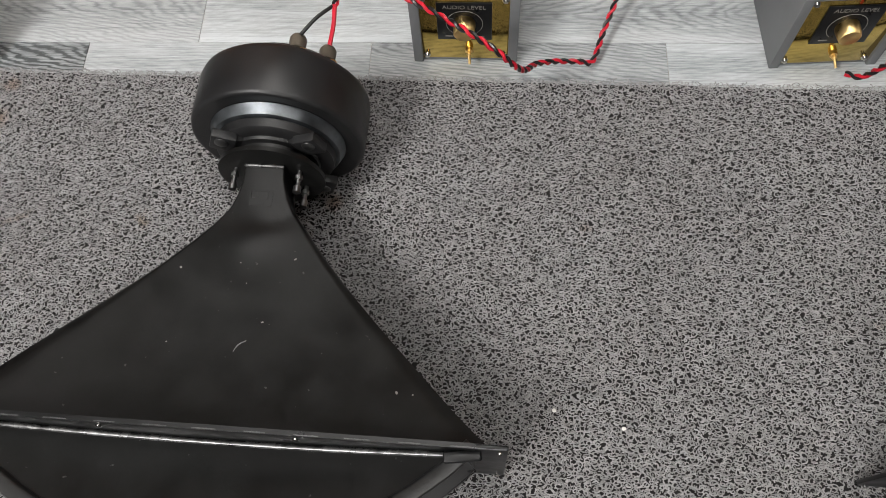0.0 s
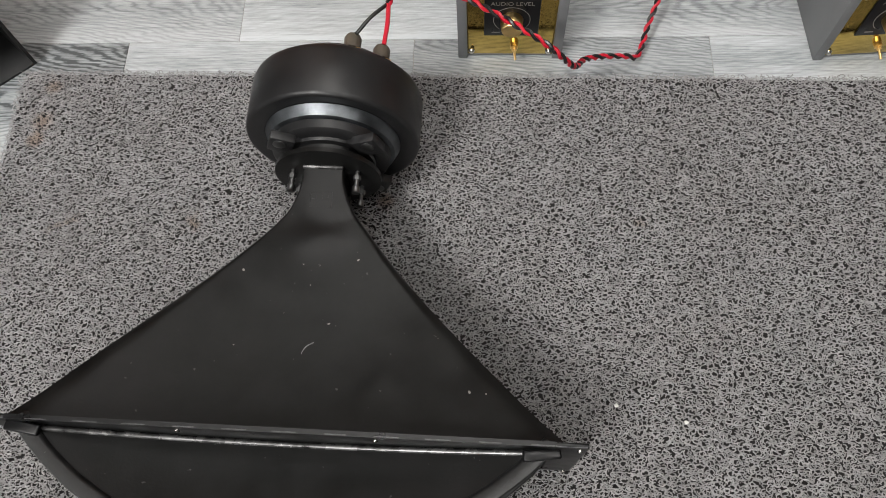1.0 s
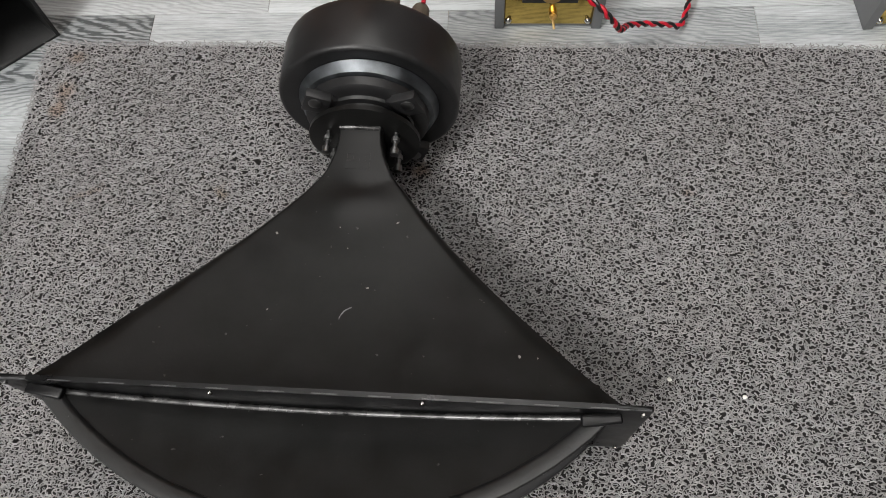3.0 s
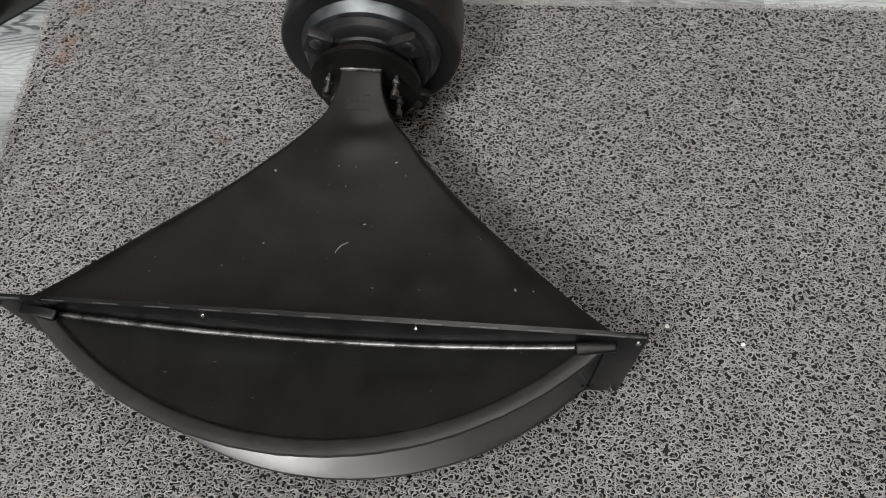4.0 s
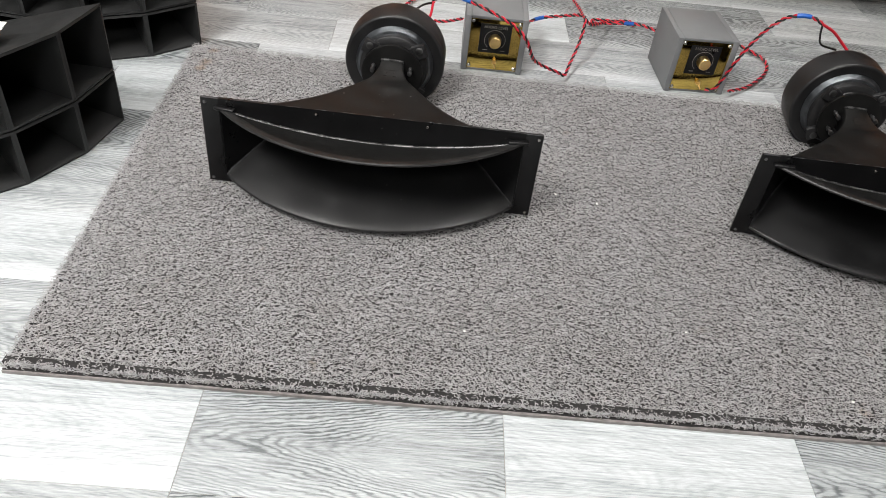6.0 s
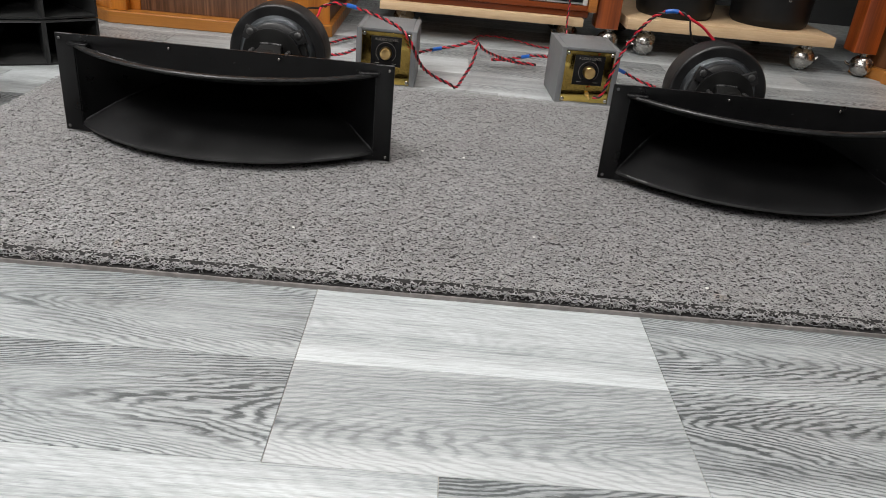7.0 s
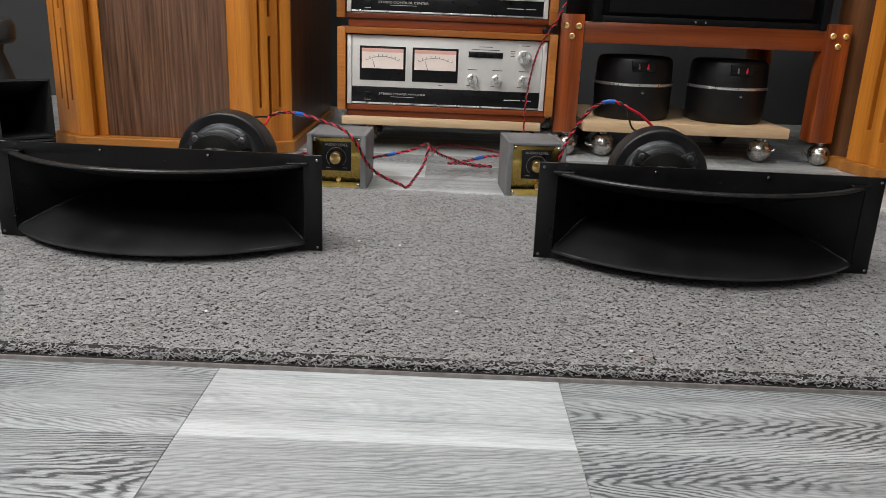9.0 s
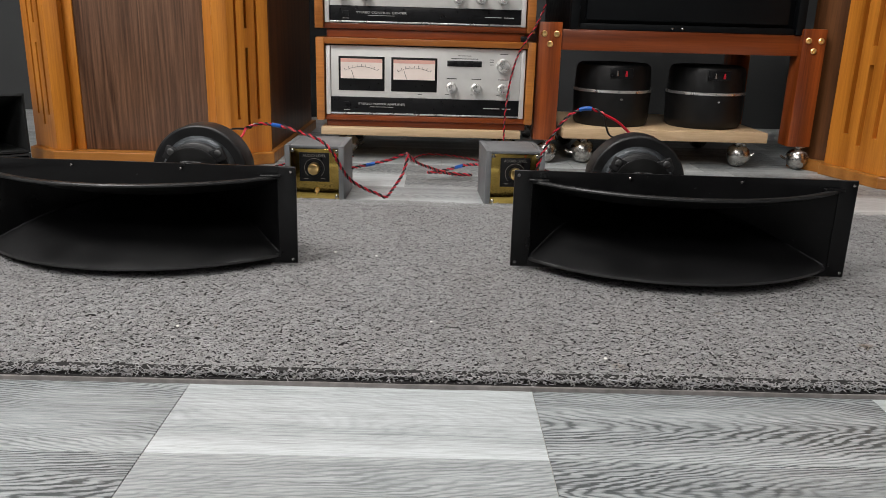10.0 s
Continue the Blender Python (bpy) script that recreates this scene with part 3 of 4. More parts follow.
def flange_plate():
    """A thin frame whose opening follows the flare."""
    W, H, w = 0.2115, 0.1245, 0.189
    bm = bmesh.new()
    box(-W, -w, -0.0018, 0.0018, 0.0, H, 0.0009, bm=bm)
    box(w, W, -0.0018, 0.0018, 0.0, H, 0.0009, bm=bm)
    n = 40
    for edge, sign in ((H, 1), (0.0, -1)):
        cols = []
        for i in range(n + 1):
            x = -w - 0.0005 + (2 * w + 0.001) * i / n
            z = middle(0) + sign * (flare(x, 0.0) - 0.001)
            cols.append([bm.verts.new(v) for v in ((x, -0.0018, z), (x, -0.0018, edge), (x, 0.0018, edge), (x, 0.0018, z))])
        for a, b in zip(cols, cols[1:]):
            for k in range(4):
                bm.faces.new((a[k], a[(k + 1) % 4], b[(k + 1) % 4], b[k]))
        bm.faces.new(cols[0])
        bm.faces.new(cols[-1][::-1])
    bmesh.ops.recalc_face_normals(bm, faces=bm.faces[:])
    return bm


def screw(y_tip, y_head, r, rh, name, material, parent, at):
    """A slotted screw along y."""
    bm = lathe([(0.0, rh * 0.55), (0.0004, rh * 0.9), (0.0012, rh), (y_head, rh), (y_head + 0.0002, r), (y_tip, r)], 16)
    return part(name, bm, material, parent, m=pose(*at))


def horn(m, label):
    root = thing("horn_loudspeaker", m, label, "horn", "sectoral horns")
    part("upper_shell", shell(1), M_HORN, root, "matt black flared upper shell with curved lip")
    part("lower_shell", shell(-1), M_LIP, root, "glossy black flared lower shell with curved lip")
    part("lip_rim", lip_rim(), M_RIM, root, "raised satin rim of the upper lip")
    for sx in (-1, 1):
        part("side_wall", side_wall(sx), M_HORN_IN, root, "black side wall")
    part("mouth_flange", flange_plate(), M_HORN_IN, root, "black rectangular mouth flange with screw holes")
    # rounded weld bead where the upper lip meets the flange; pale colour paints its highlight
    bead = [(-0.187 + 0.374 * k / 40) for k in range(41)]
    bead = [Vector((x, -0.0045, middle(0) + flare(x, 0.0) + 0.0004)) for x in bead]
    part("weld_bead", tube(bead, 0.0024, 10), M_WORN, root, "glossy rounded weld bead, pale to paint its highlight")
    part("worn_edge", tube([Vector((-0.21 + 0.0105 * k, -0.001, 0.1238 + 0.0001 * math.sin(k * 1.9))) for k in range(41)], 0.0008, 6), M_SEAMDIM, root, "top edge with paint worn to metal")
    for s in (-1, 1):
        bm = box(-0.013, 0.013, -0.004, 0.004, -0.0018, 0.0022, 0.0015, 3)
        part("lip_end", bm, M_HORN_IN, root, m=pose(s * 0.181, -0.0055, 0.1128, 0, 0, s * 8))
    for x in (-0.2058, -0.0686, 0.0686, 0.2058):
        for z in (0.006, 0.1185):
            if z < 0.05 and abs(x) < 0.1:
                continue
            screw(0.004, 0.0016, 0.0012, 0.002, "flange_screw", M_CHROME if x > -0.1 else M_SCREW_DARK, root, (x, -0.0042, z))
    # ragged paint line in the lower corners of the mouth
    for s in (-1, 1):
        seam = []
        for k in range(14):
            y = 0.002 + 0.075 * k / 13
            w = interp(HALF_W, y) - 0.0035 - 0.009 * max(0.0, 1 - y / 0.09)
            seam.append(Vector((s * w - skew(y), y, middle(y) - flare(w, y) + 0.0046 + 0.0003 * math.sin(k * 2.3))))
        part("corner_seam", tube(seam, 0.0008, 6), M_SEAMDIM, root, "pale filled seam in the mouth corner")
    # throat flange and its bolts
    cz = 0.061
    part("throat_flange", lathe([(0.2245, 0.044), (0.2252, 0.0457), (0.2293, 0.0457), (0.23, 0.044)], 48, centre=(0, 0, cz)), M_HORN, root, "black round throat flange")
    part("weld_seam", tube(smooth_path([(-0.0165, 0.2228, 0.0838), (-0.006, 0.2226, 0.0847), (0.006, 0.2225, 0.0846), (0.0165, 0.2228, 0.0838)], 4), 0.0017, 8), M_WORN, root, "bright bare weld seam")
    mark = bmesh.new()
    for x0, x1, y0, y1 in ((-0.0095, 0.0095, 0.2015, 0.2023), (-0.0095, 0.0095, 0.1895, 0.1943), (-0.0095, -0.0087, 0.1943, 0.2015), (0.0087, 0.0095, 0.1943, 0.2015), (-0.006, -0.0035, 0.1960, 0.2000), (-0.0012, 0.0012, 0.1960, 0.2000), (0.0035, 0.006, 0.1960, 0.2000)):
        za, zb = (middle(y) + flare(0.004, y) for y in (y0, y1))
        v = [mark.verts.new(c) for c in ((x0, y0, za + 0.00025), (x1, y0, za + 0.00025), (x1, y1, zb + 0.00025), (x0, y1, zb + 0.00025), (x0, y0, za - 0.001), (x1, y0, za - 0.001), (x1, y1, zb - 0.001), (x0, y1, zb - 0.001))]
        for q in ((0, 1, 2, 3), (0, 4, 5, 1), (1, 5, 6, 2), (2, 6, 7, 3), (3, 7, 4, 0)):
            mark.faces.new([v[k] for k in q])
    bmesh.ops.recalc_face_normals(mark, faces=mark.faces[:])
    part("cast_mark", mark, M_HORN, root, "raised rectangular cast mark", smooth=False)
    for sx in (-1, 1):
        for sz in (-1, 1):
            bm = lathe([(0.0, 0.0016), (0.0006, 0.0034), (0.0062, 0.0034), (0.0064, 0.0019), (0.0215, 0.0019)], 14)
            lathe([(0.0125, 0.0034), (0.0165, 0.0034)], 6, bm=bm)
            part("throat_bolt", bm, M_SCREW_DARK, root, "dark steel cap bolt", m=pose(sx * 0.0275, 0.2038, cz + sz * 0.0135))
    return root


def driver(m, label):
    """A compression driver on the axis of y, its front at y = 0.2295."""
    root = thing("compression_driver", m, label, "driver", "compression drivers")
    part("throat_casting", lathe([(0.2295, 0.0335), (0.2385, 0.0342), (0.2395, 0.0385), (0.242, 0.0395), (0.2432, 0.049), (0.2445, 0.0508), (0.2515, 0.0518), (0.2525, 0.0505)], 64), M_DRIVER, root, "rough black cast throat")
    part("steel_ring", lathe([(0.2525, 0.0535), (0.253, 0.0552), (0.2615, 0.0592), (0.2622, 0.0588)], 64), M_RING, root, "dull steel ring")
    pot = [(0.2622, 0.0585), (0.2622, 0.0605), (0.2592, 0.0715), (0.2594, 0.0738), (0.2607, 0.0753), (0.263, 0.0761), (0.303, 0.0762), (0.308, 0.075), (0.3112, 0.0715), (0.3122, 0.066)]
    part("magnet_pot", lathe(pot, 80), M_DRIVER, root, "matt black rounded magnet pot")
    part("rear_cap", lathe([(0.3115, 0.06), (0.3195, 0.0595), (0.323, 0.057), (0.3245, 0.052)], 48), M_DRIVER, root, "black rear cap")
    for sx in (-1, 1):
        for sz in (-1, 1):
            lug = box(-0.0105, 0.0105, 0.2362, 0.2445, -0.0105, 0.0105, 0.0012)
            # a web slopes from the lug back to the casting's middle
            w = [lug.verts.new(c) for c in ((-sx * 0.0095, 0.2372, -0.009), (-sx * 0.0095, 0.2372, 0.009), (-sx * 0.021, 0.2432, -0.006), (-sx * 0.021, 0.2432, 0.006), (-sx * 0.0095, 0.2435, -0.009), (-sx * 0.0095, 0.2435, 0.009))]
            for q in ((0, 1, 3, 2), (0, 2, 4), (1, 5, 3), (2, 3, 5, 4)):
                lug.faces.new([w[k] for k in q])
            bmesh.ops.recalc_face_normals(lug, faces=lug.faces[:])
            o = part("mounting_lug", lug, M_DRIVER, root, m=pose(sx * 0.0365 + 0.001, -0.001, sz * 0.0335, 0, -sx * sz * 22, 0))
            part("lug_screw", lathe([(0.2346, 0.0022), (0.2349, 0.0046), (0.2354, 0.0056), (0.2364, 0.0056)], 18), M_SCREW_DARK, o, "dull steel screw", m=pose(sx * 0.0015, 0, sz * 0.003))
    for x, z in ((0.018, 0.0505), (0.041, 0.036)):
        t = part("terminal_post", lathe([(0.333, 0.0045), (0.338, 0.0045), (0.3385, 0.0072), (0.349, 0.0075), (0.352, 0.006), (0.3525, 0.0017)], 20), M_TERM, root, "brown plastic terminal post", m=pose(x, -0.0175, z))
        part("bare_wire", tube(smooth_path([(0.004, 0.338, 0.004), (0.0075, 0.3385, 0.001), (0.008, 0.339, -0.004)], 4), 0.0009, 6), M_KNOB, t, "bare copper wire end")
    return root


HORN_L = pose(-0.1705, 0.441, MAT_TOP, 0, 0, -2.2)
HORN_R = pose(0.5235, 0.4265, MAT_TOP + 0.003, 0, 0, -2.0)
UP = pose(0, 0.0006, 0.0605)
left_horn = horn(HORN_L, "matt black sectoral horn lying flat on the grey mat")
horn(HORN_R, "matt black sectoral horn on the mat before the wooden stand")
zs = middle(0.07) + flare(0.003, 0.07) + 0.0001
part("scratch", tube(smooth_path([(-0.001, 0.061, zs), (0.0, 0.067, zs), (0.003, 0.072, zs), (0.008, 0.075, zs)], 5), 0.0005, 5), M_SEAM, left_horn, "pale curved scratch in the paint")
for sx, sy, sr in ((0.0357, 0.145, 0.0008), (-0.0006, 0.1223, 0.0006), (-0.0188, 0.0985, 0.0005), (0.0179, 0.0909, 0.0008), (-0.0538, 0.0702, 0.0009), (0.1301, 0.039, 0.001), (0.1422, 0.0379, 0.0007), (-0.0565, 0.133, 0.001), (-0.0082, 0.1396, 0.0006), (0.1042, 0.0811, 0.0006)):
    fleck = bmesh.new()
    bmesh.ops.create_icosphere(fleck, subdivisions=1, radius=sr)
    for v in fleck.verts:
        v.co.x *= 1.0 + 0.8 * math.sin(sx * 400)
        v.co.z *= 0.25
    part("paint_fleck", fleck, M_DIMPRINT, left_horn, "pale chip in the paint", m=pose(sx, sy, middle(sy) + flare(sx, sy) + 0.0001, 0, 0, sx * 900))
driver(HORN_L @ UP, "round black compression driver bolted to the horn, cable attached")
driver(HORN_R @ UP, "round black compression driver with a looping red cable")


# ---- level control boxes ----
def level_box(m, label):
    root = thing("level_control_box", m, label, "control box", "level control boxes")
    W, D, H = 0.0525, 0.123, 0.1
    t = 0.0095
    for s in (-1, 1):
        x0 = -W if s < 0 else W - t
        part("side_panel", box(x0, x0 + t, 0, D, 0.001, H, 0.0009), M_BOX, root, "thick grey painted side panel")
    part("top_panel", box(-W + t, W - t, 0.002, D, H - 0.005, H, 0.0008), M_BOX, root)
    part("back_panel", box(-W + t, W - t, D - 0.006, D, 0.006, H - 0.005, 0.0006), M_BOX, root)
    part("bottom_panel", box(-W + t, W - t, 0.004, D - 0.006, 0.001, 0.005, 0.0006), M_BOX, root)
    part("brass_front", box(-W + t, W - t, 0.003, 0.006, 0.005, H - 0.006, 0.0004), M_BRASS, root, "polished brass front panel")
    plate = part("dial_plate", box(-0.0265, 0.0265, 0.0012, 0.003, 0.036, 0.088, 0.0006), M_BLACK, root, "black dial plate with pale print")
    lettering("AUDIO LEVEL", 0.0068, pose(0, 0.0008, 0.0825, 90, 0, 0), M_DIMPRINT, plate)
    arc = [Vector((0.0175 * math.sin(radians(a)), 0.0009, 0.06 + 0.0175 * math.cos(radians(a)))) for a in range(-140, 141, 7)]
    part("dial_arc", tube(arc, 0.00035, 4), M_DIMPRINT, plate)
    for x in (-0.015, 0.015):
        part("print_bar", box(x - 0.004, x + 0.004, 0.0007, 0.0012, 0.041, 0.042, 0), M_DIMPRINT, plate, smooth=False)
    knob = bmesh.new()
    n = 40
    rings = []
    for a, r in ((0.002, 0.0105), (0.0, 0.0108), (-0.0115, 0.0098), (-0.0128, 0.009), (-0.013, 0.0)):
        ring = []
        for k in range(n):
            rr = r * (1.035 if k % 2 and r > 0.0092 else 1.0)
            ring.append(knob.verts.new((rr * math.cos(2 * math.pi * k / n), a, rr * math.sin(2 * math.pi * k / n))))
        rings.append(ring)
    for r0, r1 in zip(rings, rings[1:]):
        for k in range(n):
            knob.faces.new((r0[k], r0[(k + 1) % n], r1[(k + 1) % n], r1[k]))
    bmesh.ops.remove_doubles(knob, verts=knob.verts[:], dist=1e-6)
    bmesh.ops.recalc_face_normals(knob, faces=knob.faces[:])
    part("knob", knob, M_KNOB, root, "knurled brass knob", m=pose(0, 0, 0.06))
    tog = lathe([(0.003, 0.004), (-0.001, 0.004), (-0.0015, 0.0016), (-0.004, 0.0026)], 16)
    tube([Vector((0, -0.003, 0)), Vector((0.0012, -0.013, -0.004))], 0.0013, 8, bm=tog)
    part("toggle", tog, M_KNOB, root, "small bright toggle lever", m=pose(0.004, 0, 0.02))
    for x in (-W + t + 0.004, W - t - 0.004):
        for z in (0.0095, H - 0.0095):
            part("corner_screw", lathe([(0.0, 0.002), (0.0005, 0.0018), (0.0022, 0.0034), (0.003, 0.0034)], 14), M_SCREW, root, "domed steel screw", m=pose(x, 0.0005, z))
    return root


level_box(pose(-0.001, 0.842, 0.0, 0, 0, -1.0), "grey box with polished brass front on floor behind mat")
level_box(pose(0.3555, 0.8385, 0.0, 0, 0, 3.0), "grey box with polished brass front, partly behind the horn")


# ---- rack with amplifiers ----
def ball_castor(m, parent=None, r=0.024):
    root = thing("ball_castor", m, "nickel-plated ball castor standing on the floor", "castor", "ball castors") if parent is None else None
    top = parent or root

    def place(o):
        if parent is not None:
            o.matrix_basis = m @ o.matrix_basis
        return o

    bm = bmesh.new()
    bmesh.ops.create_uvsphere(bm, u_segments=28, v_segments=18, radius=r)
    place(part("castor_ball", bm, M_CHROME, top, "grey ball wheel", m=pose(0, 0, r)))
    hood = lathe([(r * 0.1, r * 1.07), (r * 0.45, r * 1.06), (r * 0.8, r * 0.82), (r * 1.05, r * 0.4), (r * 1.1, r * 0.25), (r * 1.3, r * 0.22)], 28, "Z")
    place(part("castor_hood", hood, M_CHROME, top, "polished nickel hood", m=pose(0, 0, r, 22, 0, 20)))
    bm = lathe([(r * 1.95, r * 0.42), (r * 2.2, r * 0.4), (r * 2.25, r * 0.62), (r * 2.33, r * 0.62)], 20, "Z")
    place(part("castor_stem", bm, M_CHROME, top))
    lever = tube(smooth_path([(r * 0.95, 0, r * 0.95), (r * 1.3, -r * 0.2, r * 1.0), (r * 1.55, -r * 0.35, r * 1.2)], 4), r * 0.13, 8)
    place(part("brake_lever", lever, M_CHROME, top, "bent nickel brake lever"))
    return root


def dolly(x0, x1, y0, y1, z0, z1, label, castors):
    root = thing("castor_board", Matrix.Identity(4), label, "dolly", "castor boards")
    part("board", box(x0, x1, y0, y1, z0, z1, 0.0015), M_PLY, root, "pale plywood board")
    for x, y, turn in castors:
        ball_castor(pose(x, y, 0, 0, 0, turn), root, r=z0 / 2.36)
    return root


AY = 1.296
dolly(-0.052, 0.409, AY - 0.02, AY + 0.3, 0.059, 0.0765, "pale plywood castor board under the amplifier", [(0.0, AY + 0.06, 30), (0.385, AY + 0.055, 160), (0.0, AY + 0.26, 30), (0.385, AY + 0.26, 90)])


def amp_case(name, x0, x1, z0, z1, label, category, inner):
    root = thing(name, pose(0, AY, 0), label, category, "stacked amplifiers")
    t = 0.0185
    part("case_side", box(x0, x0 + t, -0.012, 0.33, z0, z1, 0.0015), M_CASE, root, "amber wooden side")
    part("case_side", box(x1 - t, x1, -0.012, 0.33, z0, z1, 0.0015), M_CASE, root, "amber wooden side")
    part("case_top", box(x0 + t, x1 - t, -0.012, 0.33, z1 - 0.014, z1, 0.0012), M_CASE, root, "amber wooden top")
    part("case_base", box(x0 + t, x1 - t, -0.002, 0.33, z0, z0 + 0.012, 0.0012), M_CHERRYX, root, "red-brown base board")
    part("chassis", box(x0 + t + 0.002, x1 - t - 0.002, 0.012, 0.32, z0 + 0.014, z1 - 0.016, 0.001), M_BLACK, root)
    inner(root, x0 + t + 0.003, x1 - t - 0.003, z0 + 0.014, z1 - 0.017)
    return root


def round_knob(x, z, r, length, parent, name="knob"):
    prof = [(0.0, r * 1.02), (-length * 0.12, r * 1.02), (-length * 0.16, r * 0.9), (-length * 0.9, r * 0.86), (-length, r * 0.78)]
    k = part(name, lathe(prof, 36), M_TURNED, parent, "turned silver knob", m=pose(x, 0, z))
    part("pointer", box(-0.0004, 0.0004, -length - 0.0004, -length * 0.98, r * 0.25, r * 0.72, 0), M_BLACK, k, smooth=False)
    return k


def front_panel(root, x0, x1, z0, z1, strip):
    part("faceplate", box(x0 + 0.0105, x1 - 0.0105, 0.0, 0.008, z0 + strip + 0.001, z1, 0.001), M_SILVER, root, "brushed silver faceplate")
    part("lower_strip", box(x0 + 0.0105, x1 - 0.0105, 0.0015, 0.009, z0 + 0.004, z0 + strip, 0.0006), M_BLACK, root, "black lower strip with pale print")
    part("chrome_edge", box(x0 + 0.0105, x1 - 0.0105, -0.001, 0.009, z0, z0 + 0.0036, 0.0006), M_TURNED, root, "bright lower edge")
    for x in (x0, x1 - 0.01):
        part("end_cheek", box(x, x + 0.01, -0.004, 0.009, z0 - 0.001, z1, 0.001), M_SILVER, root, "silver end cheek")
    part("power_button", box(x0 + 0.04, x0 + 0.054, -0.002, 0.0015, z0 + strip * 0.38, z0 + strip * 0.72, 0.0006), M_BLACK, root)
    part("button_line", box(x0 + 0.04, x0 + 0.054, 0.001, 0.0015, z0 + strip * 0.24, z0 + strip * 0.27, 0), M_WHITE, root, smooth=False)


def power_amp(root, x0, x1, z0, z1):
    strip = 0.0385
    front_panel(root, x0, x1, z0, z1, strip)
    cx = x0 + 0.127
    lettering("STEREO POWER AMPLIFIER", 0.0066, pose(cx, 0.0008, z0 + strip * 0.62, 90, 0, 0) @ Matrix.Diagonal((1.36, 1, 1, 1)), M_WHITE, root)
    part("print_bar", box(cx - 0.027, cx + 0.027, 0.0008, 0.0016, z0 + strip * 0.44, z0 + strip * 0.465, 0), M_WHITE, root, smooth=False)
    part("maker_mark", box(x1 - 0.092, x1 - 0.055, 0.0008, 0.0016, z0 + strip * 0.5, z0 + strip * 0.545, 0), M_WHITE, root, smooth=False)
    part("maker_mark", box(x1 - 0.049, x1 - 0.029, 0.0008, 0.0016, z0 + strip * 0.5, z0 + strip * 0.54, 0), M_WHITE, root, smooth=False)
    zb = z0 + strip
    for k in (0, 1):
        mx = x0 + 0.0285 + k * 0.1205
        mz0, mz1 = zb + 0.0155, zb + 0.092
        meter = part("meter", box(mx, mx + 0.105, -0.0015, 0.001, mz0, mz1, 0.0008), M_BLACK, root, "black-framed power meter")
        part("meter_face", box(mx + 0.005, mx + 0.1, -0.0026, -0.0014, mz0 + 0.027, mz1 - 0.005, 0), M_METER, meter, "pale lit meter face", smooth=False)
        part("scale_band", box(mx + 0.005, mx + 0.1, -0.003, -0.0025, mz1 - 0.013, mz1 - 0.005, 0), M_PINK, meter, smooth=False)
        c = Vector((mx + 0.0525, -0.0032, mz0 - 0.024))
        arc = [c + Vector((0.078 * math.sin(radians(a)), 0, 0.078 * math.cos(radians(a)))) for a in range(-28, 29, 3)]
        part("scale_arc", tube(arc, 0.00032, 4), M_BLACK, meter)
        for a in range(-28, 29, 7):
            d = Vector((math.sin(radians(a)), 0, math.cos(radians(a))))
            part("scale_tick", tube([c + d * 0.078, c + d * 0.083], 0.0004, 4), M_BLACK, meter)
        d = Vector((math.sin(radians(-18)), 0, math.cos(radians(-18))))
        part("needle", tube([c + d * 0.045 + Vector((0, -0.001, 0)), c + d * 0.074 + Vector((0, -0.001, 0))], 0.0004, 4), M_BLACK, meter)
    # switches, knobs and printed legends
    sx0, sx1 = x0 + 0.277, x0 + 0.3555
    sw = part("switch_row", box(sx0, sx1, -0.001, 0.001, zb + 0.075, zb + 0.088, 0.0005), M_BLACK, root, "black switch row")
    for k in range(4):
        a = sx0 + 0.002 + k * 0.019
        part("push_switch", box(a, a + 0.0172, -0.005, -0.001, zb + 0.077, zb + 0.086, 0.0008), M_BLACK, sw)
    round_knob(x0 + 0.405, zb + 0.079, 0.0155, 0.02, root)
    for x in (x0 + 0.288, x0 + 0.3447, x0 + 0.4057):
        round_knob(x, zb + 0.026, 0.012, 0.018, root)
        part("legend", box(x - 0.011, x + 0.011, -0.0004, 0.0004, zb + 0.047, zb + 0.0484, 0), M_BLACK, root, smooth=False)
        part("legend", box(x - 0.014, x - 0.005, -0.0004, 0.0004, zb + 0.0115, zb + 0.0125, 0), M_BLACK, root, smooth=False)
    for x, z, w in ((x0 + 0.316, zb + 0.092, 0.062), (x0 + 0.316, zb + 0.0985, 0.03), (x0 + 0.406, zb + 0.104, 0.018), (x0 + 0.378, zb + 0.091, 0.01), (x0 + 0.378, zb + 0.086, 0.009), (x0 + 0.378, zb + 0.08, 0.009), (x0 + 0.215, zb + 0.009, 0.01)):
        part("legend", box(x - w / 2, x + w / 2, -0.0004, 0.0004, z, z + 0.0012, 0), M_BLACK, root, smooth=False)


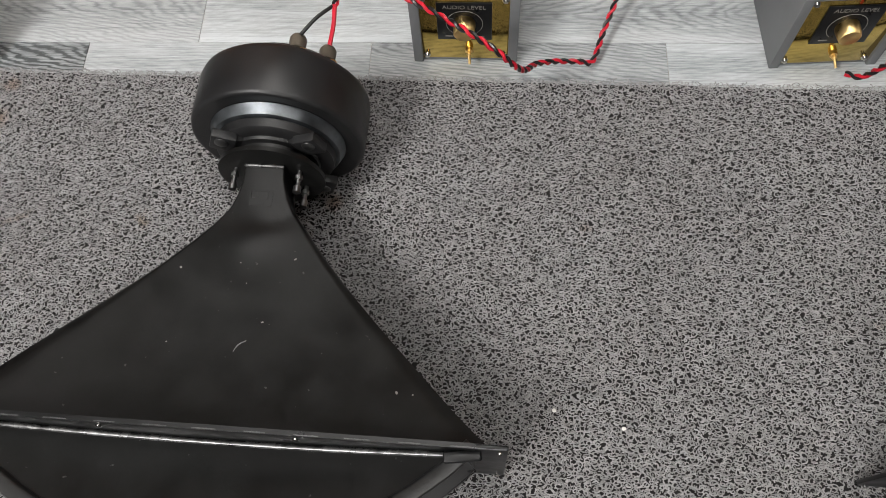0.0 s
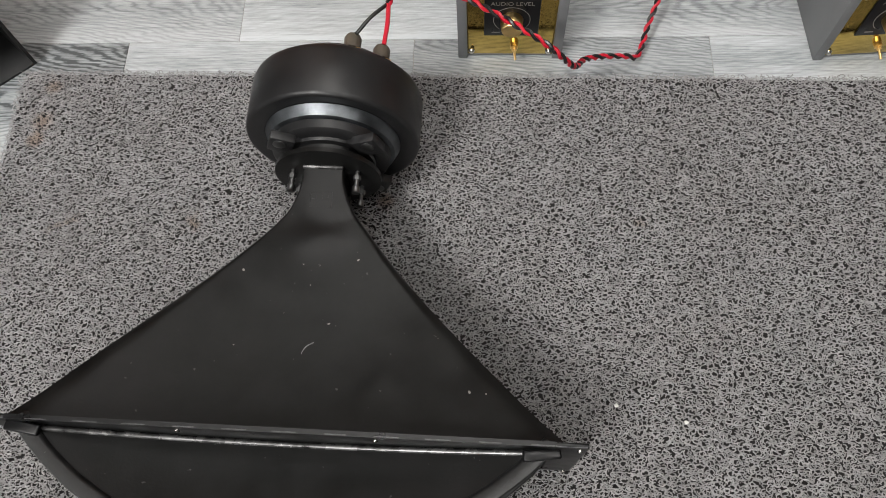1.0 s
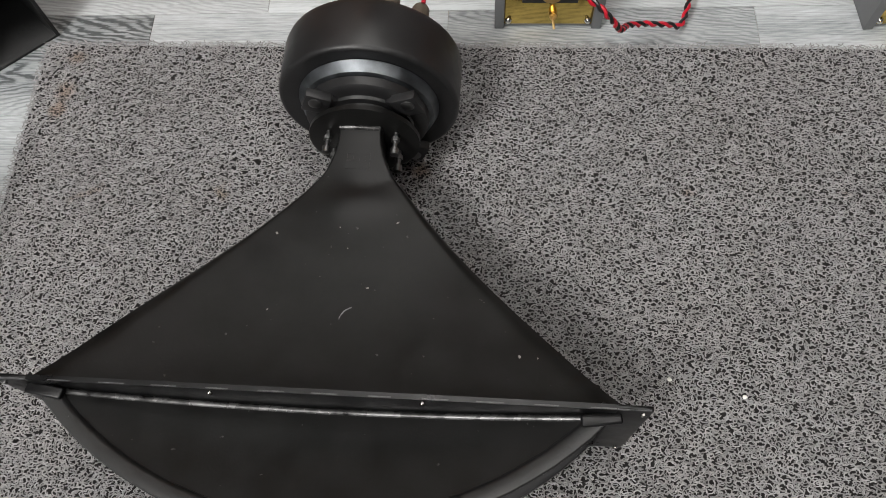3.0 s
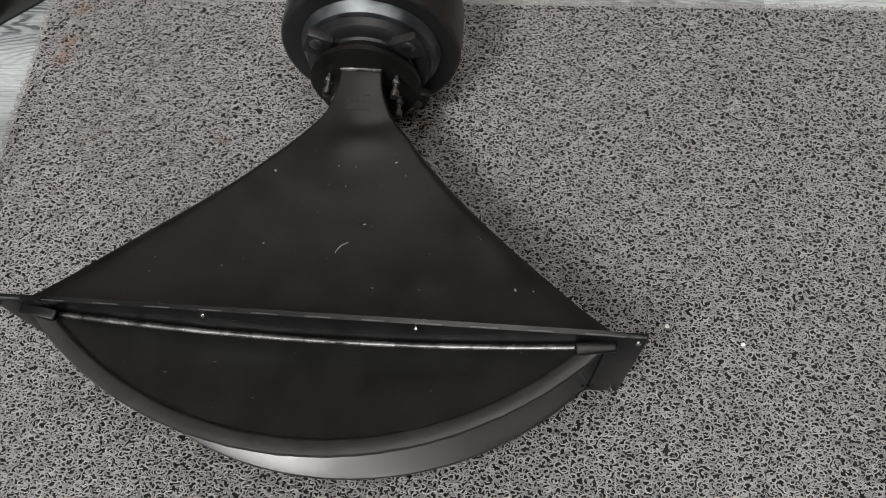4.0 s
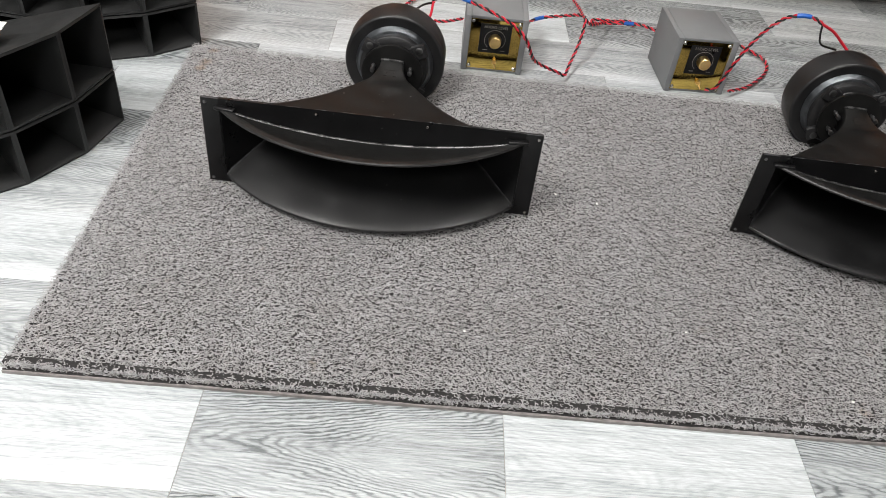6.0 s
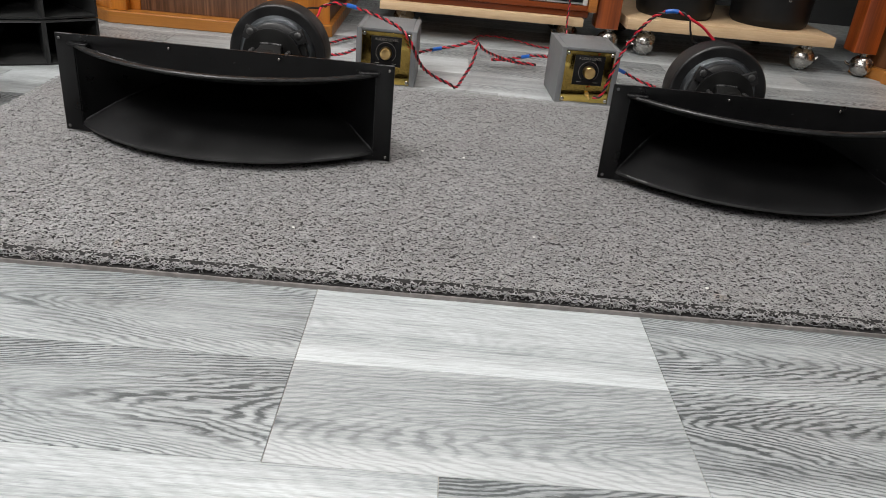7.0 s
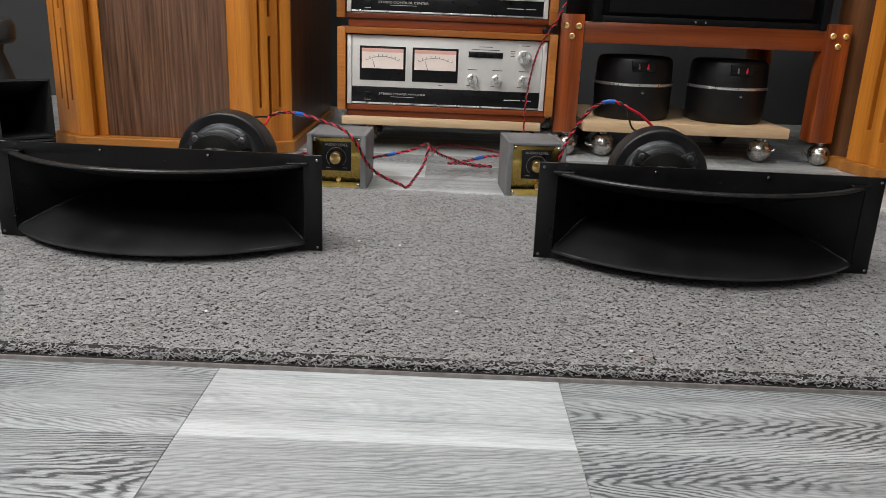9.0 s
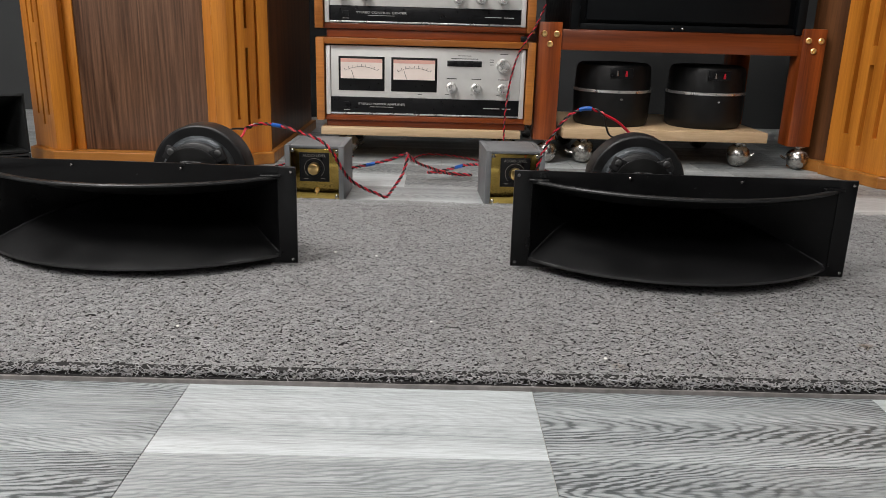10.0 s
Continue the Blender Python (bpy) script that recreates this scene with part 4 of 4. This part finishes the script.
def pre_amp(root, x0, x1, z0, z1):
    strip = 0.035
    front_panel(root, x0, x1, z0, z1, strip)
    cx = x0 + 0.127
    lettering("STEREO CONTROL CENTER", 0.0066, pose(cx, 0.0008, z0 + strip * 0.62, 90, 0, 0) @ Matrix.Diagonal((1.36, 1, 1, 1)), M_WHITE, root)
    part("print_bar", box(cx - 0.03, cx + 0.03, 0.0008, 0.0016, z0 + strip * 0.44, z0 + strip * 0.465, 0), M_WHITE, root, smooth=False)
    part("maker_mark", box(x1 - 0.092, x1 - 0.055, 0.0008, 0.0016, z0 + strip * 0.5, z0 + strip * 0.545, 0), M_WHITE, root, smooth=False)
    part("maker_mark", box(x1 - 0.049, x1 - 0.027, 0.0008, 0.0016, z0 + strip * 0.5, z0 + strip * 0.54, 0), M_WHITE, root, smooth=False)
    for x, r in ((0.04, 0.013), (0.09, 0.013), (0.3, 0.013), (0.35, 0.013), (0.4, 0.013)):
        round_knob(x0 + x, z0 + strip + 0.022, r, 0.018, root)


amp_case("power_amplifier", -0.0628, 0.4355, 0.0915, 0.2765, "silver-faced stereo power amplifier with twin meters in a wooden case", "amplifier", power_amp)
amp_case("preamplifier", -0.064, 0.431, 0.296, 0.464, "silver-faced stereo control amplifier in a wooden case, stacked on spacers", "amplifier", pre_amp)
spacer = thing("wooden_spacer", pose(0, AY, 0), "red-brown board spacing the stacked amplifiers", "spacer")
part("board", box(-0.0395, 0.411, 0.004, 0.3, 0.2768, 0.2957, 0.001), M_CHERRYX, spacer)
part("rubber_foot", box(0.4, 0.415, -0.01, 0.004, 0.2768, 0.2895, 0.002), M_BLACK, spacer, "black rubber foot")
base = thing("support_board", pose(0, AY, 0), "red-brown wooden base between amplifier and castor board", "base board")
part("board", box(-0.042, 0.42, 0.003, 0.3, 0.0767, 0.0913, 0.001), M_CHERRYX, base)


# ---- wooden stand with black unit on top ----
def stand():
    root = thing("wooden_stand", Matrix.Identity(4), "red-brown wooden stand with bolted legs on ball castors", "stand")
    for x, y in ((0.468, AY + 0.005), (1.067, AY - 0.005), (0.468, AY + 0.42), (1.067, AY + 0.42)):
        leg = part("leg", box(-0.0265, 0.0265, 0, 0.055, 0.056, 0.323, 0.0017), M_CHERRY, root, m=pose(x, y, 0))
        if y < AY + 0.1:
            for bx, bz in ((-0.0143, 0.297), (0.0143, 0.297), (0.0, 0.2745)):
                part("leg_bolt", lathe([(-0.0008, 0.0026), (-0.0038, 0.003), (-0.0041, 0.0052), (-0.0028, 0.0068), (0.0, 0.0072)], 18), M_KNOB, leg, "brass bolt head", m=pose(bx, 0, bz))
        ball_castor(pose(x + 0.01, y + 0.02, 0, 0, 0, 150), root, r=0.0238)
    part("front_rail", box(0.4945, 1.0405, AY + 0.01, AY + 0.035, 0.262, 0.308, 0.0015), M_CHERRYX, root)
    part("back_rail", box(0.4945, 1.0405, AY + 0.43, AY + 0.455, 0.262, 0.308, 0.0015), M_CHERRYX, root)
    for x in (0.468, 1.067):
        part("side_rail", box(x - 0.012, x + 0.012, AY + 0.06, AY + 0.42, 0.262, 0.308, 0.0015), M_CHERRYX, root)
    return root


stand()
unit = thing("black_amplifier", pose(0, AY, 0), "large black amplifier standing on the wooden stand", "amplifier")
part("body", box(0.512, 1.046, 0.03, 0.45, 0.3085, 0.52, 0.0017), M_UNIT, unit)
part("front_panel", box(0.548, 1.008, 0.012, 0.03, 0.33, 0.5, 0.002), M_UNIT, unit, "black recessed front panel")
for x in (0.512, 1.026):
    part("front_edge", box(x, x + 0.02, 0.006, 0.03, 0.3085, 0.52, 0.002), M_UNIT, unit)
part("lower_edge", box(0.5325, 1.0255, 0.012, 0.03, 0.3085, 0.3225, 0.001), M_UNIT, unit)
for x in (0.745, 0.768):
    part("edge_screw", lathe([(0.009, 0.0012), (0.0095, 0.0024), (0.012, 0.0024)], 12), M_CHROME, unit, "small bright screw", m=pose(x, 0, 0.3155))

dolly(0.511, 0.992, AY - 0.005, AY + 0.36, 0.062, 0.086, "pale plywood castor board carrying two big drivers", [(0.566, AY + 0.035, 200), (0.94, AY + 0.03, 20), (0.566, AY + 0.32, 60), (0.94, AY + 0.32, 60)])


def big_driver(x, y):
    root = thing("bass_driver", pose(x, y, 0.0862), "large black round driver magnet standing on plywood", "driver", "bass drivers")
    r = 0.093
    part("magnet", lathe([(0.0, r * 0.9), (0.006, r * 0.955), (0.02, r * 0.985), (0.079, r), (0.0795, r * 0.985)], 64, "Z"), M_MAGNET, root, "black lower magnet")
    part("steel_band", lathe([(0.0795, r * 0.99), (0.08, r * 1.012), (0.0858, r * 1.012), (0.0863, r * 0.99)], 64, "Z"), M_TURNED, root, "bright steel band")
    part("upper_pot", lathe([(0.0863, r * 0.985), (0.132, r * 0.965), (0.142, r * 0.93), (0.1465, r * 0.85), (0.147, r * 0.8)], 64, "Z"), M_MAGNET, root, "black upper pot")
    tb = part("terminal_plate", box(-0.026, 0.026, -r * 0.985, -r * 0.9, 0.115, 0.137, 0.001), M_BLACK, root, "black terminal recess")
    for dx, mt, lb in ((-0.0105, M_CHROME, "bare terminal post"), (0.0105, M_RED, "red terminal post")):
        part("terminal", lathe([(0.119, 0.002), (0.1195, 0.003), (0.126, 0.003), (0.1265, 0.002), (0.131, 0.002), (0.1315, 0.0014)], 14, "Z"), mt, tb, lb, m=pose(dx, -r * 0.985 - 0.003, 0))
    part("side_screw", lathe([(-r * 1.012, 0.0015), (-r * 1.008, 0.003), (-r * 0.98, 0.003)], 12), M_CHROME, root, "small bright screw", m=pose(0.004, 0, 0.066))
    return root


big_driver(0.644, AY + 0.12)
big_driver(0.874, AY + 0.12)


# ---- wooden loudspeaker cabinets ----
def cabinet(m, label, L=0.094, wing=False):
    """Origin at the middle of the front, on the floor; the front looks along -y."""
    root = thing("speaker_cabinet", m, label, "loudspeaker", "wooden loudspeakers")
    H = 1.05
    wi, wo, ca = 0.136, 0.19, radians(38)
    wc, cd = wo + L * math.cos(ca) - 0.004, L * math.sin(ca) - 0.008
    body = [(-wo, 0.012), (wo, 0.012), (wc, cd + 0.012), (wc, 0.62), (-wc, 0.62), (-wc, cd + 0.012)]
    part("carcass", prism(body, 0.0, H), M_WALNUT_SIDE, root, "dark walnut carcass", smooth=False)
    part("front_panel", box(-wi, wi, -0.002, 0.0115, 0.026, H - 0.03, 0.0005), M_WALNUT, root, "dark walnut veneer front panel")
    for s in (-1, 1):
        a, b = sorted((s * wi, s * (wi + 0.022)))
        part("inner_frame", box(a, b, -0.006, 0.0115, 0.026, H - 0.03, 0.001), M_OAK, root, "honey oak frame strip")
        a, b = sorted((s * (wi + 0.0225), s * wo))
        part("pilaster", box(a, b, -0.024, 0.0115, 0.026, H - 0.03, 0.0015), M_OAK, root, "honey oak pilaster")
        # chamfered corner board with upright slots
        o = part("corner_board", bmesh.new(), M_OAK, root, "honey oak corner board with routed slots", m=pose(s * wo, -0.0235, 0, 0, 0, s * 38.0))
        bm = bmesh.new()
        q = L / 0.094
        slots = [(0.02 * q, 0.1, 0.9), (0.043 * q, 0.078, 0.252), (0.043 * q, 0.292, 0.8), (0.066 * q, 0.1, 0.9)]
        cols = [0, 0.0165 * q, 0.0235 * q, 0.0395 * q, 0.0465 * q, 0.0625 * q, 0.0695 * q, L]
        zs = [0.026, 0.078, 0.1, 0.252, 0.292, 0.8, 0.9, H - 0.03]
        for i in range(len(cols) - 1):
            for j in range(len(zs) - 1):
                u, z = (cols[i] + cols[i + 1]) / 2, (zs[j] + zs[j + 1]) / 2
                d = 0.012 if any(abs(u - su) < 0.0035 * q and z0 < z < z1 for su, z0, z1 in slots) else 0.0
                u0, u1 = sorted((s * cols[i], s * cols[i + 1]))
                box(u0, u1, d, 0.03, zs[j], zs[j + 1], 0, bm=bm)
        bmesh.ops.remove_doubles(bm, verts=bm.verts[:], dist=1e-6)
        bm.to_mesh(o.data)
        bm.free()
    if wing:
        part("side_wing", prism([(-wc + 0.002, cd + 0.012), (-wc - 0.085, cd + 0.04), (-wc - 0.085, cd + 0.3), (-wc + 0.002, cd + 0.3)], 0.0, H), M_WALNUT_SIDE, root, "dark walnut side wing", smooth=False)
        part("wing_plinth", prism([(-wc - 0.01, cd - 0.012), (-wc - 0.095, cd + 0.026), (-wc - 0.095, cd + 0.0395), (-wc - 0.01, cd + 0.012)], 0.0, 0.0255), M_OAKX, root, smooth=False)
    pl = [(-wo - 0.003, -0.036), (wo + 0.003, -0.036), (wc + 0.012, cd - 0.03), (wc + 0.012, 0.63), (-wc - 0.012, 0.63), (-wc - 0.012, cd - 0.03)]
    part("plinth", prism(pl, 0.0, 0.0255, 0.002), M_OAKX, root, "honey oak plinth", smooth=False)
    part("top_board", prism([(x * 1.01, y) for x, y in pl], H - 0.03, H, 0.0017), M_OAKX, root, "honey oak top board", smooth=False)
    return root


cabinet(pose(-0.4195, 1.188, 0), "tall wooden loudspeaker cabinet with honey oak frame and walnut front")
cabinet(pose(1.325, 1.0, 0, 0, 0, -38), "tall honey oak loudspeaker cabinet with routed slots, beside the stand", L=0.17, wing=True)


# ---- multicell horns ----
def multicell(m, cols, label, radius, step, zrows, first=0.0, drv=False):
    """Cells on an arc about the z axis; the origin is the arc's centre on the floor. Cells look along +x at angle 0."""
    root = thing("multicell_horn", m, label, "horn", "multicell horns")
    half = radius * math.tan(radians(step) / 2)
    depth = 0.22
    for c in range(cols):
        ang = first + c * step
        for z0, z1 in zrows:
            bm = bmesh.new()
            zc = sum(sum(r) for r in zrows) / (2 * len(zrows))

            def ring(d, inset, sc):
                y = (half - inset) * sc
                lo, hi = zc + (z0 + inset - zc) * sc, zc + (z1 - inset - zc) * sc
                return [bm.verts.new((radius - d, yy, zz)) for yy, zz in ((-y, lo), (y, lo), (y, hi), (-y, hi))]

            back = 1 - depth / radius
            rings = [ring(depth, 0.0, back), ring(0.0, 0.0, 1.0), ring(-0.001, 0.0035, 1.0), ring(depth * 0.55, 0.004, 1 - depth * 0.6 / radius), ring(depth * 0.95, 0.004, back)]
            for r0, r1 in zip(rings, rings[1:]):
                for k in range(4):
                    bm.faces.new((r0[k], r0[(k + 1) % 4], r1[(k + 1) % 4], r1[k]))
            bm.faces.new(rings[0][::-1])
            bm.faces.new(rings[-1])
            bmesh.ops.recalc_face_normals(bm, faces=bm.faces[:])
            part("horn_cell", bm, M_CELL, root, "matt black square horn cell", m=pose(0, 0, 0, 0, 0, ang), smooth=False)
    mid = first + (cols - 1) * step / 2
    part("throat_body", lathe([(0.02, 0.05), (radius - depth + 0.01, 0.09)], 20, "X", centre=(0, 0, sum(sum(r) for r in zrows) / (2 * len(zrows)))), M_CELL, root, "black gathered throat", m=pose(0, 0, 0, 0, 0, mid))
    return root


ROWS = [(0.0, 0.079), (0.081, 0.178)]
multicell(pose(-0.847, 0.607, 0), 5, "matt black multicell horn standing on the floor beside the mat", 0.299, 17.5, ROWS, first=-82)
rear = multicell(pose(-0.738, 1.05, 0), 5, "matt black multicell horn standing behind another one", 0.313, 16.0, [(0.0, 0.074), (0.076, 0.178)], first=-113)
part("rear_driver", lathe([(0.07, 0.035), (0.15, 0.03), (0.2, 0.014), (0.214, 0.016), (0.218, 0.034), (0.225, 0.04), (0.252, 0.04), (0.262, 0.034), (0.266, 0.02)], 32, "Z"), M_CELL, rear, "black rear driver on a neck", m=pose(0.024, 0.01, 0.006))
paper = thing("paper_sheet", pose(-0.668, 0.455, 0.1785, 0, 0, 6), "white paper sheet with green print lying on the multicell horn", "paper")
part("sheet", box(-0.045, 0.045, -0.05, 0.05, 0, 0.0012, 0), M_PAPER, paper, smooth=False)
part("print_patch", box(-0.03, 0.02, -0.03, -0.012, 0.0012, 0.0015, 0), M_GREENINK, paper, smooth=False)


# ---- cables ----
Z = MAT_TOP + 0.003
twisted_pair([(-0.11, 0.803, 0.133), (-0.104, 0.815, 0.135), (-0.094, 0.823, 0.138), (-0.08, 0.824, 0.139), (-0.045, 0.805, 0.137), (-0.015, 0.79, 0.131), (0.012, 0.776, 0.124), (0.03, 0.768, 0.115), (0.045, 0.768, 0.096), (0.056, 0.782, 0.07), (0.068, 0.806, 0.047), (0.09, 0.822, 0.03), (0.113, 0.83, 0.019), (0.127, 0.836, 0.0125), (0.138, 0.866, 0.022), (0.153, 0.902, 0.042), (0.161, 0.93, 0.07), (0.155, 0.95, 0.073), (0.125, 0.98, 0.055), (0.085, 0.985, 0.044), (0.053, 0.95, 0.042)],
             "red and black twisted speaker cable draped before the grey box", sleeves=(0.11, 0.92))
twisted_pair([(0.16, 0.935, 0.074), (0.178, 0.955, 0.055), (0.213, 1.024, 0.03), (0.25, 1.09, 0.008), (0.283, 1.1, 0.006), (0.285, 1.07, 0.012), (0.24, 1.075, 0.014), (0.203, 1.068, 0.016), (0.205, 1.045, 0.02), (0.24, 1.03, 0.03), (0.275, 1.0, 0.045), (0.303, 0.955, 0.055)],
             "red and black twisted cable coiled on the floor", sleeves=(0.86,))
twisted_pair([(0.158, 0.94, 0.076), (0.163, 1.05, 0.05), (0.163, 1.17, 0.022), (0.16, 1.26, 0.008), (0.19, 1.35, 0.006), (0.26, 1.34, 0.006), (0.33, 1.28, 0.006), (0.366, 1.25, 0.03), (0.369, 1.262, 0.09), (0.372, 1.268, 0.14), (0.379, 1.272, 0.19), (0.393, 1.276, 0.245), (0.418, 1.277, 0.292), (0.43, 1.279, 0.31), (0.455, 1.31, 0.36)],
             "red and black twisted cable running up the amplifier front", wire=0.0013)
twisted_pair([(0.366, 0.815, 0.022), (0.378, 0.806, 0.03), (0.387, 0.794, 0.075), (0.396, 0.788, 0.108), (0.415, 0.787, 0.145), (0.436, 0.78, 0.173), (0.455, 0.77, 0.184), (0.472, 0.766, 0.184), (0.49, 0.764, 0.176)],
             "red and black twisted cable arching up to the driver", sleeves=(0.86,))
loop = thing("wire_tail", Matrix.Identity(4), "separate red and black wire ends at the driver terminals", "cable", "wire tails")
part("red_wire", tube(smooth_path([(0.49, 0.764, 0.176), (0.512, 0.766, 0.165), (0.533, 0.768, 0.148), (0.546, 0.765, 0.137)], 8), 0.0022, 8), M_RED, loop, "red insulated wire")
part("black_wire", tube(smooth_path([(0.489, 0.764, 0.175), (0.495, 0.768, 0.155), (0.505, 0.772, 0.14), (0.53, 0.77, 0.135)], 8), 0.0016, 8), M_WIREBLK, loop, "black insulated wire")
tail = thing("wire_tail", Matrix.Identity(4), "separate red and black wire ends at the driver terminals", "cable", "wire tails")
part("red_wire", tube(smooth_path([(-0.11, 0.803, 0.133), (-0.111, 0.789, 0.125), (-0.114, 0.772, 0.118)], 8), 0.002, 8), M_RED, tail, "red insulated wire")
part("black_wire", tube(smooth_path([(-0.111, 0.803, 0.132), (-0.124, 0.788, 0.134), (-0.136, 0.772, 0.132)], 8), 0.0017, 8), M_WIREBLK, tail, "black insulated wire")
twisted_pair([(0.408, 0.955, 0.05), (0.44, 1.0, 0.035), (0.49, 1.02, 0.012), (0.525, 0.985, 0.006), (0.51, 0.93, 0.006), (0.46, 0.87, 0.006), (0.416, 0.835, 0.012)],
             "red and black twisted cable looping on the floor", sleeves=(0.2,))
twisted_pair([(-0.055, 0.95, 0.045), (-0.09, 0.985, 0.02), (-0.13, 1.02, 0.006), (-0.17, 1.05, 0.006), (-0.14, 1.12, 0.006), (-0.1, 1.2, 0.006), (-0.03, 1.28, 0.006), (0.02, 1.3, 0.006)],
             "red and black twisted cable behind the grey box")


# ---- floor planks ----
PL, ROW_Y = 0.3045, [-0.478, -0.358, -0.238, -0.118, 0.0, 0.124, 0.248, 0.372, 0.496, 0.62, 0.744, 0.868, 0.992, 1.116, 1.24, 1.364, 1.488, 1.612, 1.736]


def plank_mesh(depth, material):
    bm = box(0.0003, PL - 0.0003, 0.0003, depth - 0.0003, -0.004, 0.0, 0.0002, 1)
    me = bpy.data.meshes.new("plank")
    bm.to_mesh(me)
    bm.free()
    me.materials.append(material)
    return me


SHARED = {(d, k): plank_mesh(d, mt) for d in (0.118, 0.12, 0.124) for k, mt in enumerate((M_PL_L, M_PL_M, M_PL_D))}
PHASE = {2: 0.119, 3: 0.0, 4: 0.0, 10: 0.2045, 11: 0.0185, 12: 0.153}
TONE = {(4, -1): 2, (4, 0): 0, (4, 1): 2, (4, -2): 0, (3, -1): 2, (3, 0): 1, (3, 1): 2, (3, -2): 1, (2, 0): 2, (2, -1): 0, (10, -2): 0, (10, -1): 1, (10, 0): 0, (11, -1): 0, (11, 0): 1, (11, -2): 1, (12, -1): 0, (12, 0): 2}
rng = random.Random(11)
for r, (y0, y1) in enumerate(zip(ROW_Y, ROW_Y[1:])):
    ph = PHASE.get(r, rng.uniform(0, PL))
    for c in range(-8, 8):
        x = ph + c * PL
        if not (-1.9 < x < 1.75):
            continue
        k = TONE.get((r, c), rng.choice((0, 0, 1, 1, 2) if r < 11 else (0, 1, 1, 2) if r < 12 else (1, 2, 2)))
        o = new("plank", SHARED[(round(y1 - y0, 3), k)])
        o.location = (x, y0, 0)
        o.parent = floor


def floor_rest():
    """Planks outside the near stretch, as one joined mesh."""
    verts, faces = [], []
    y, r = -3.4, 0
    while y < 2.1:
        x = -3.2 - 0.3 * ((r * 37) % 10) / 10
        while x < 4.2:
            near = -1.6 < x < 1.44 and -0.478 < y < 1.61
            if not near:
                a, b, c, d = max(x + 0.0004, -3.19), min(x + PL - 0.0004, 4.19), y + 0.0004, min(y + 0.1236, 2.099)
                k = len(verts)
                verts += [(a, c, -0.0008), (b, c, -0.0008), (b, d, -0.0008), (a, d, -0.0008), (a, c, -0.0004), (b, c, -0.0004), (b, d, -0.0004), (a, d, -0.0004)]
                faces += [(k + 4, k + 5, k + 6, k + 7), (k, k + 1, k + 5, k + 4), (k + 1, k + 2, k + 6, k + 5), (k + 2, k + 3, k + 7, k + 6), (k + 3, k, k + 4, k + 7)]
            x += PL
        y += 0.124
        r += 1
    me = bpy.data.meshes.new("far_planking")
    me.from_pydata(verts, [], faces)
    me.materials.append(M_REST)
    o = new("far_planking", me)
    o.parent = floor
    tagged(o, kind="stuff")


M_REST = wood("plank_far", (0.17, 0.177, 0.18), (0.55, 0.56, 0.565), 0, freq=20, rough=0.38, distort=10.0, stretch=0.05)
floor_rest()
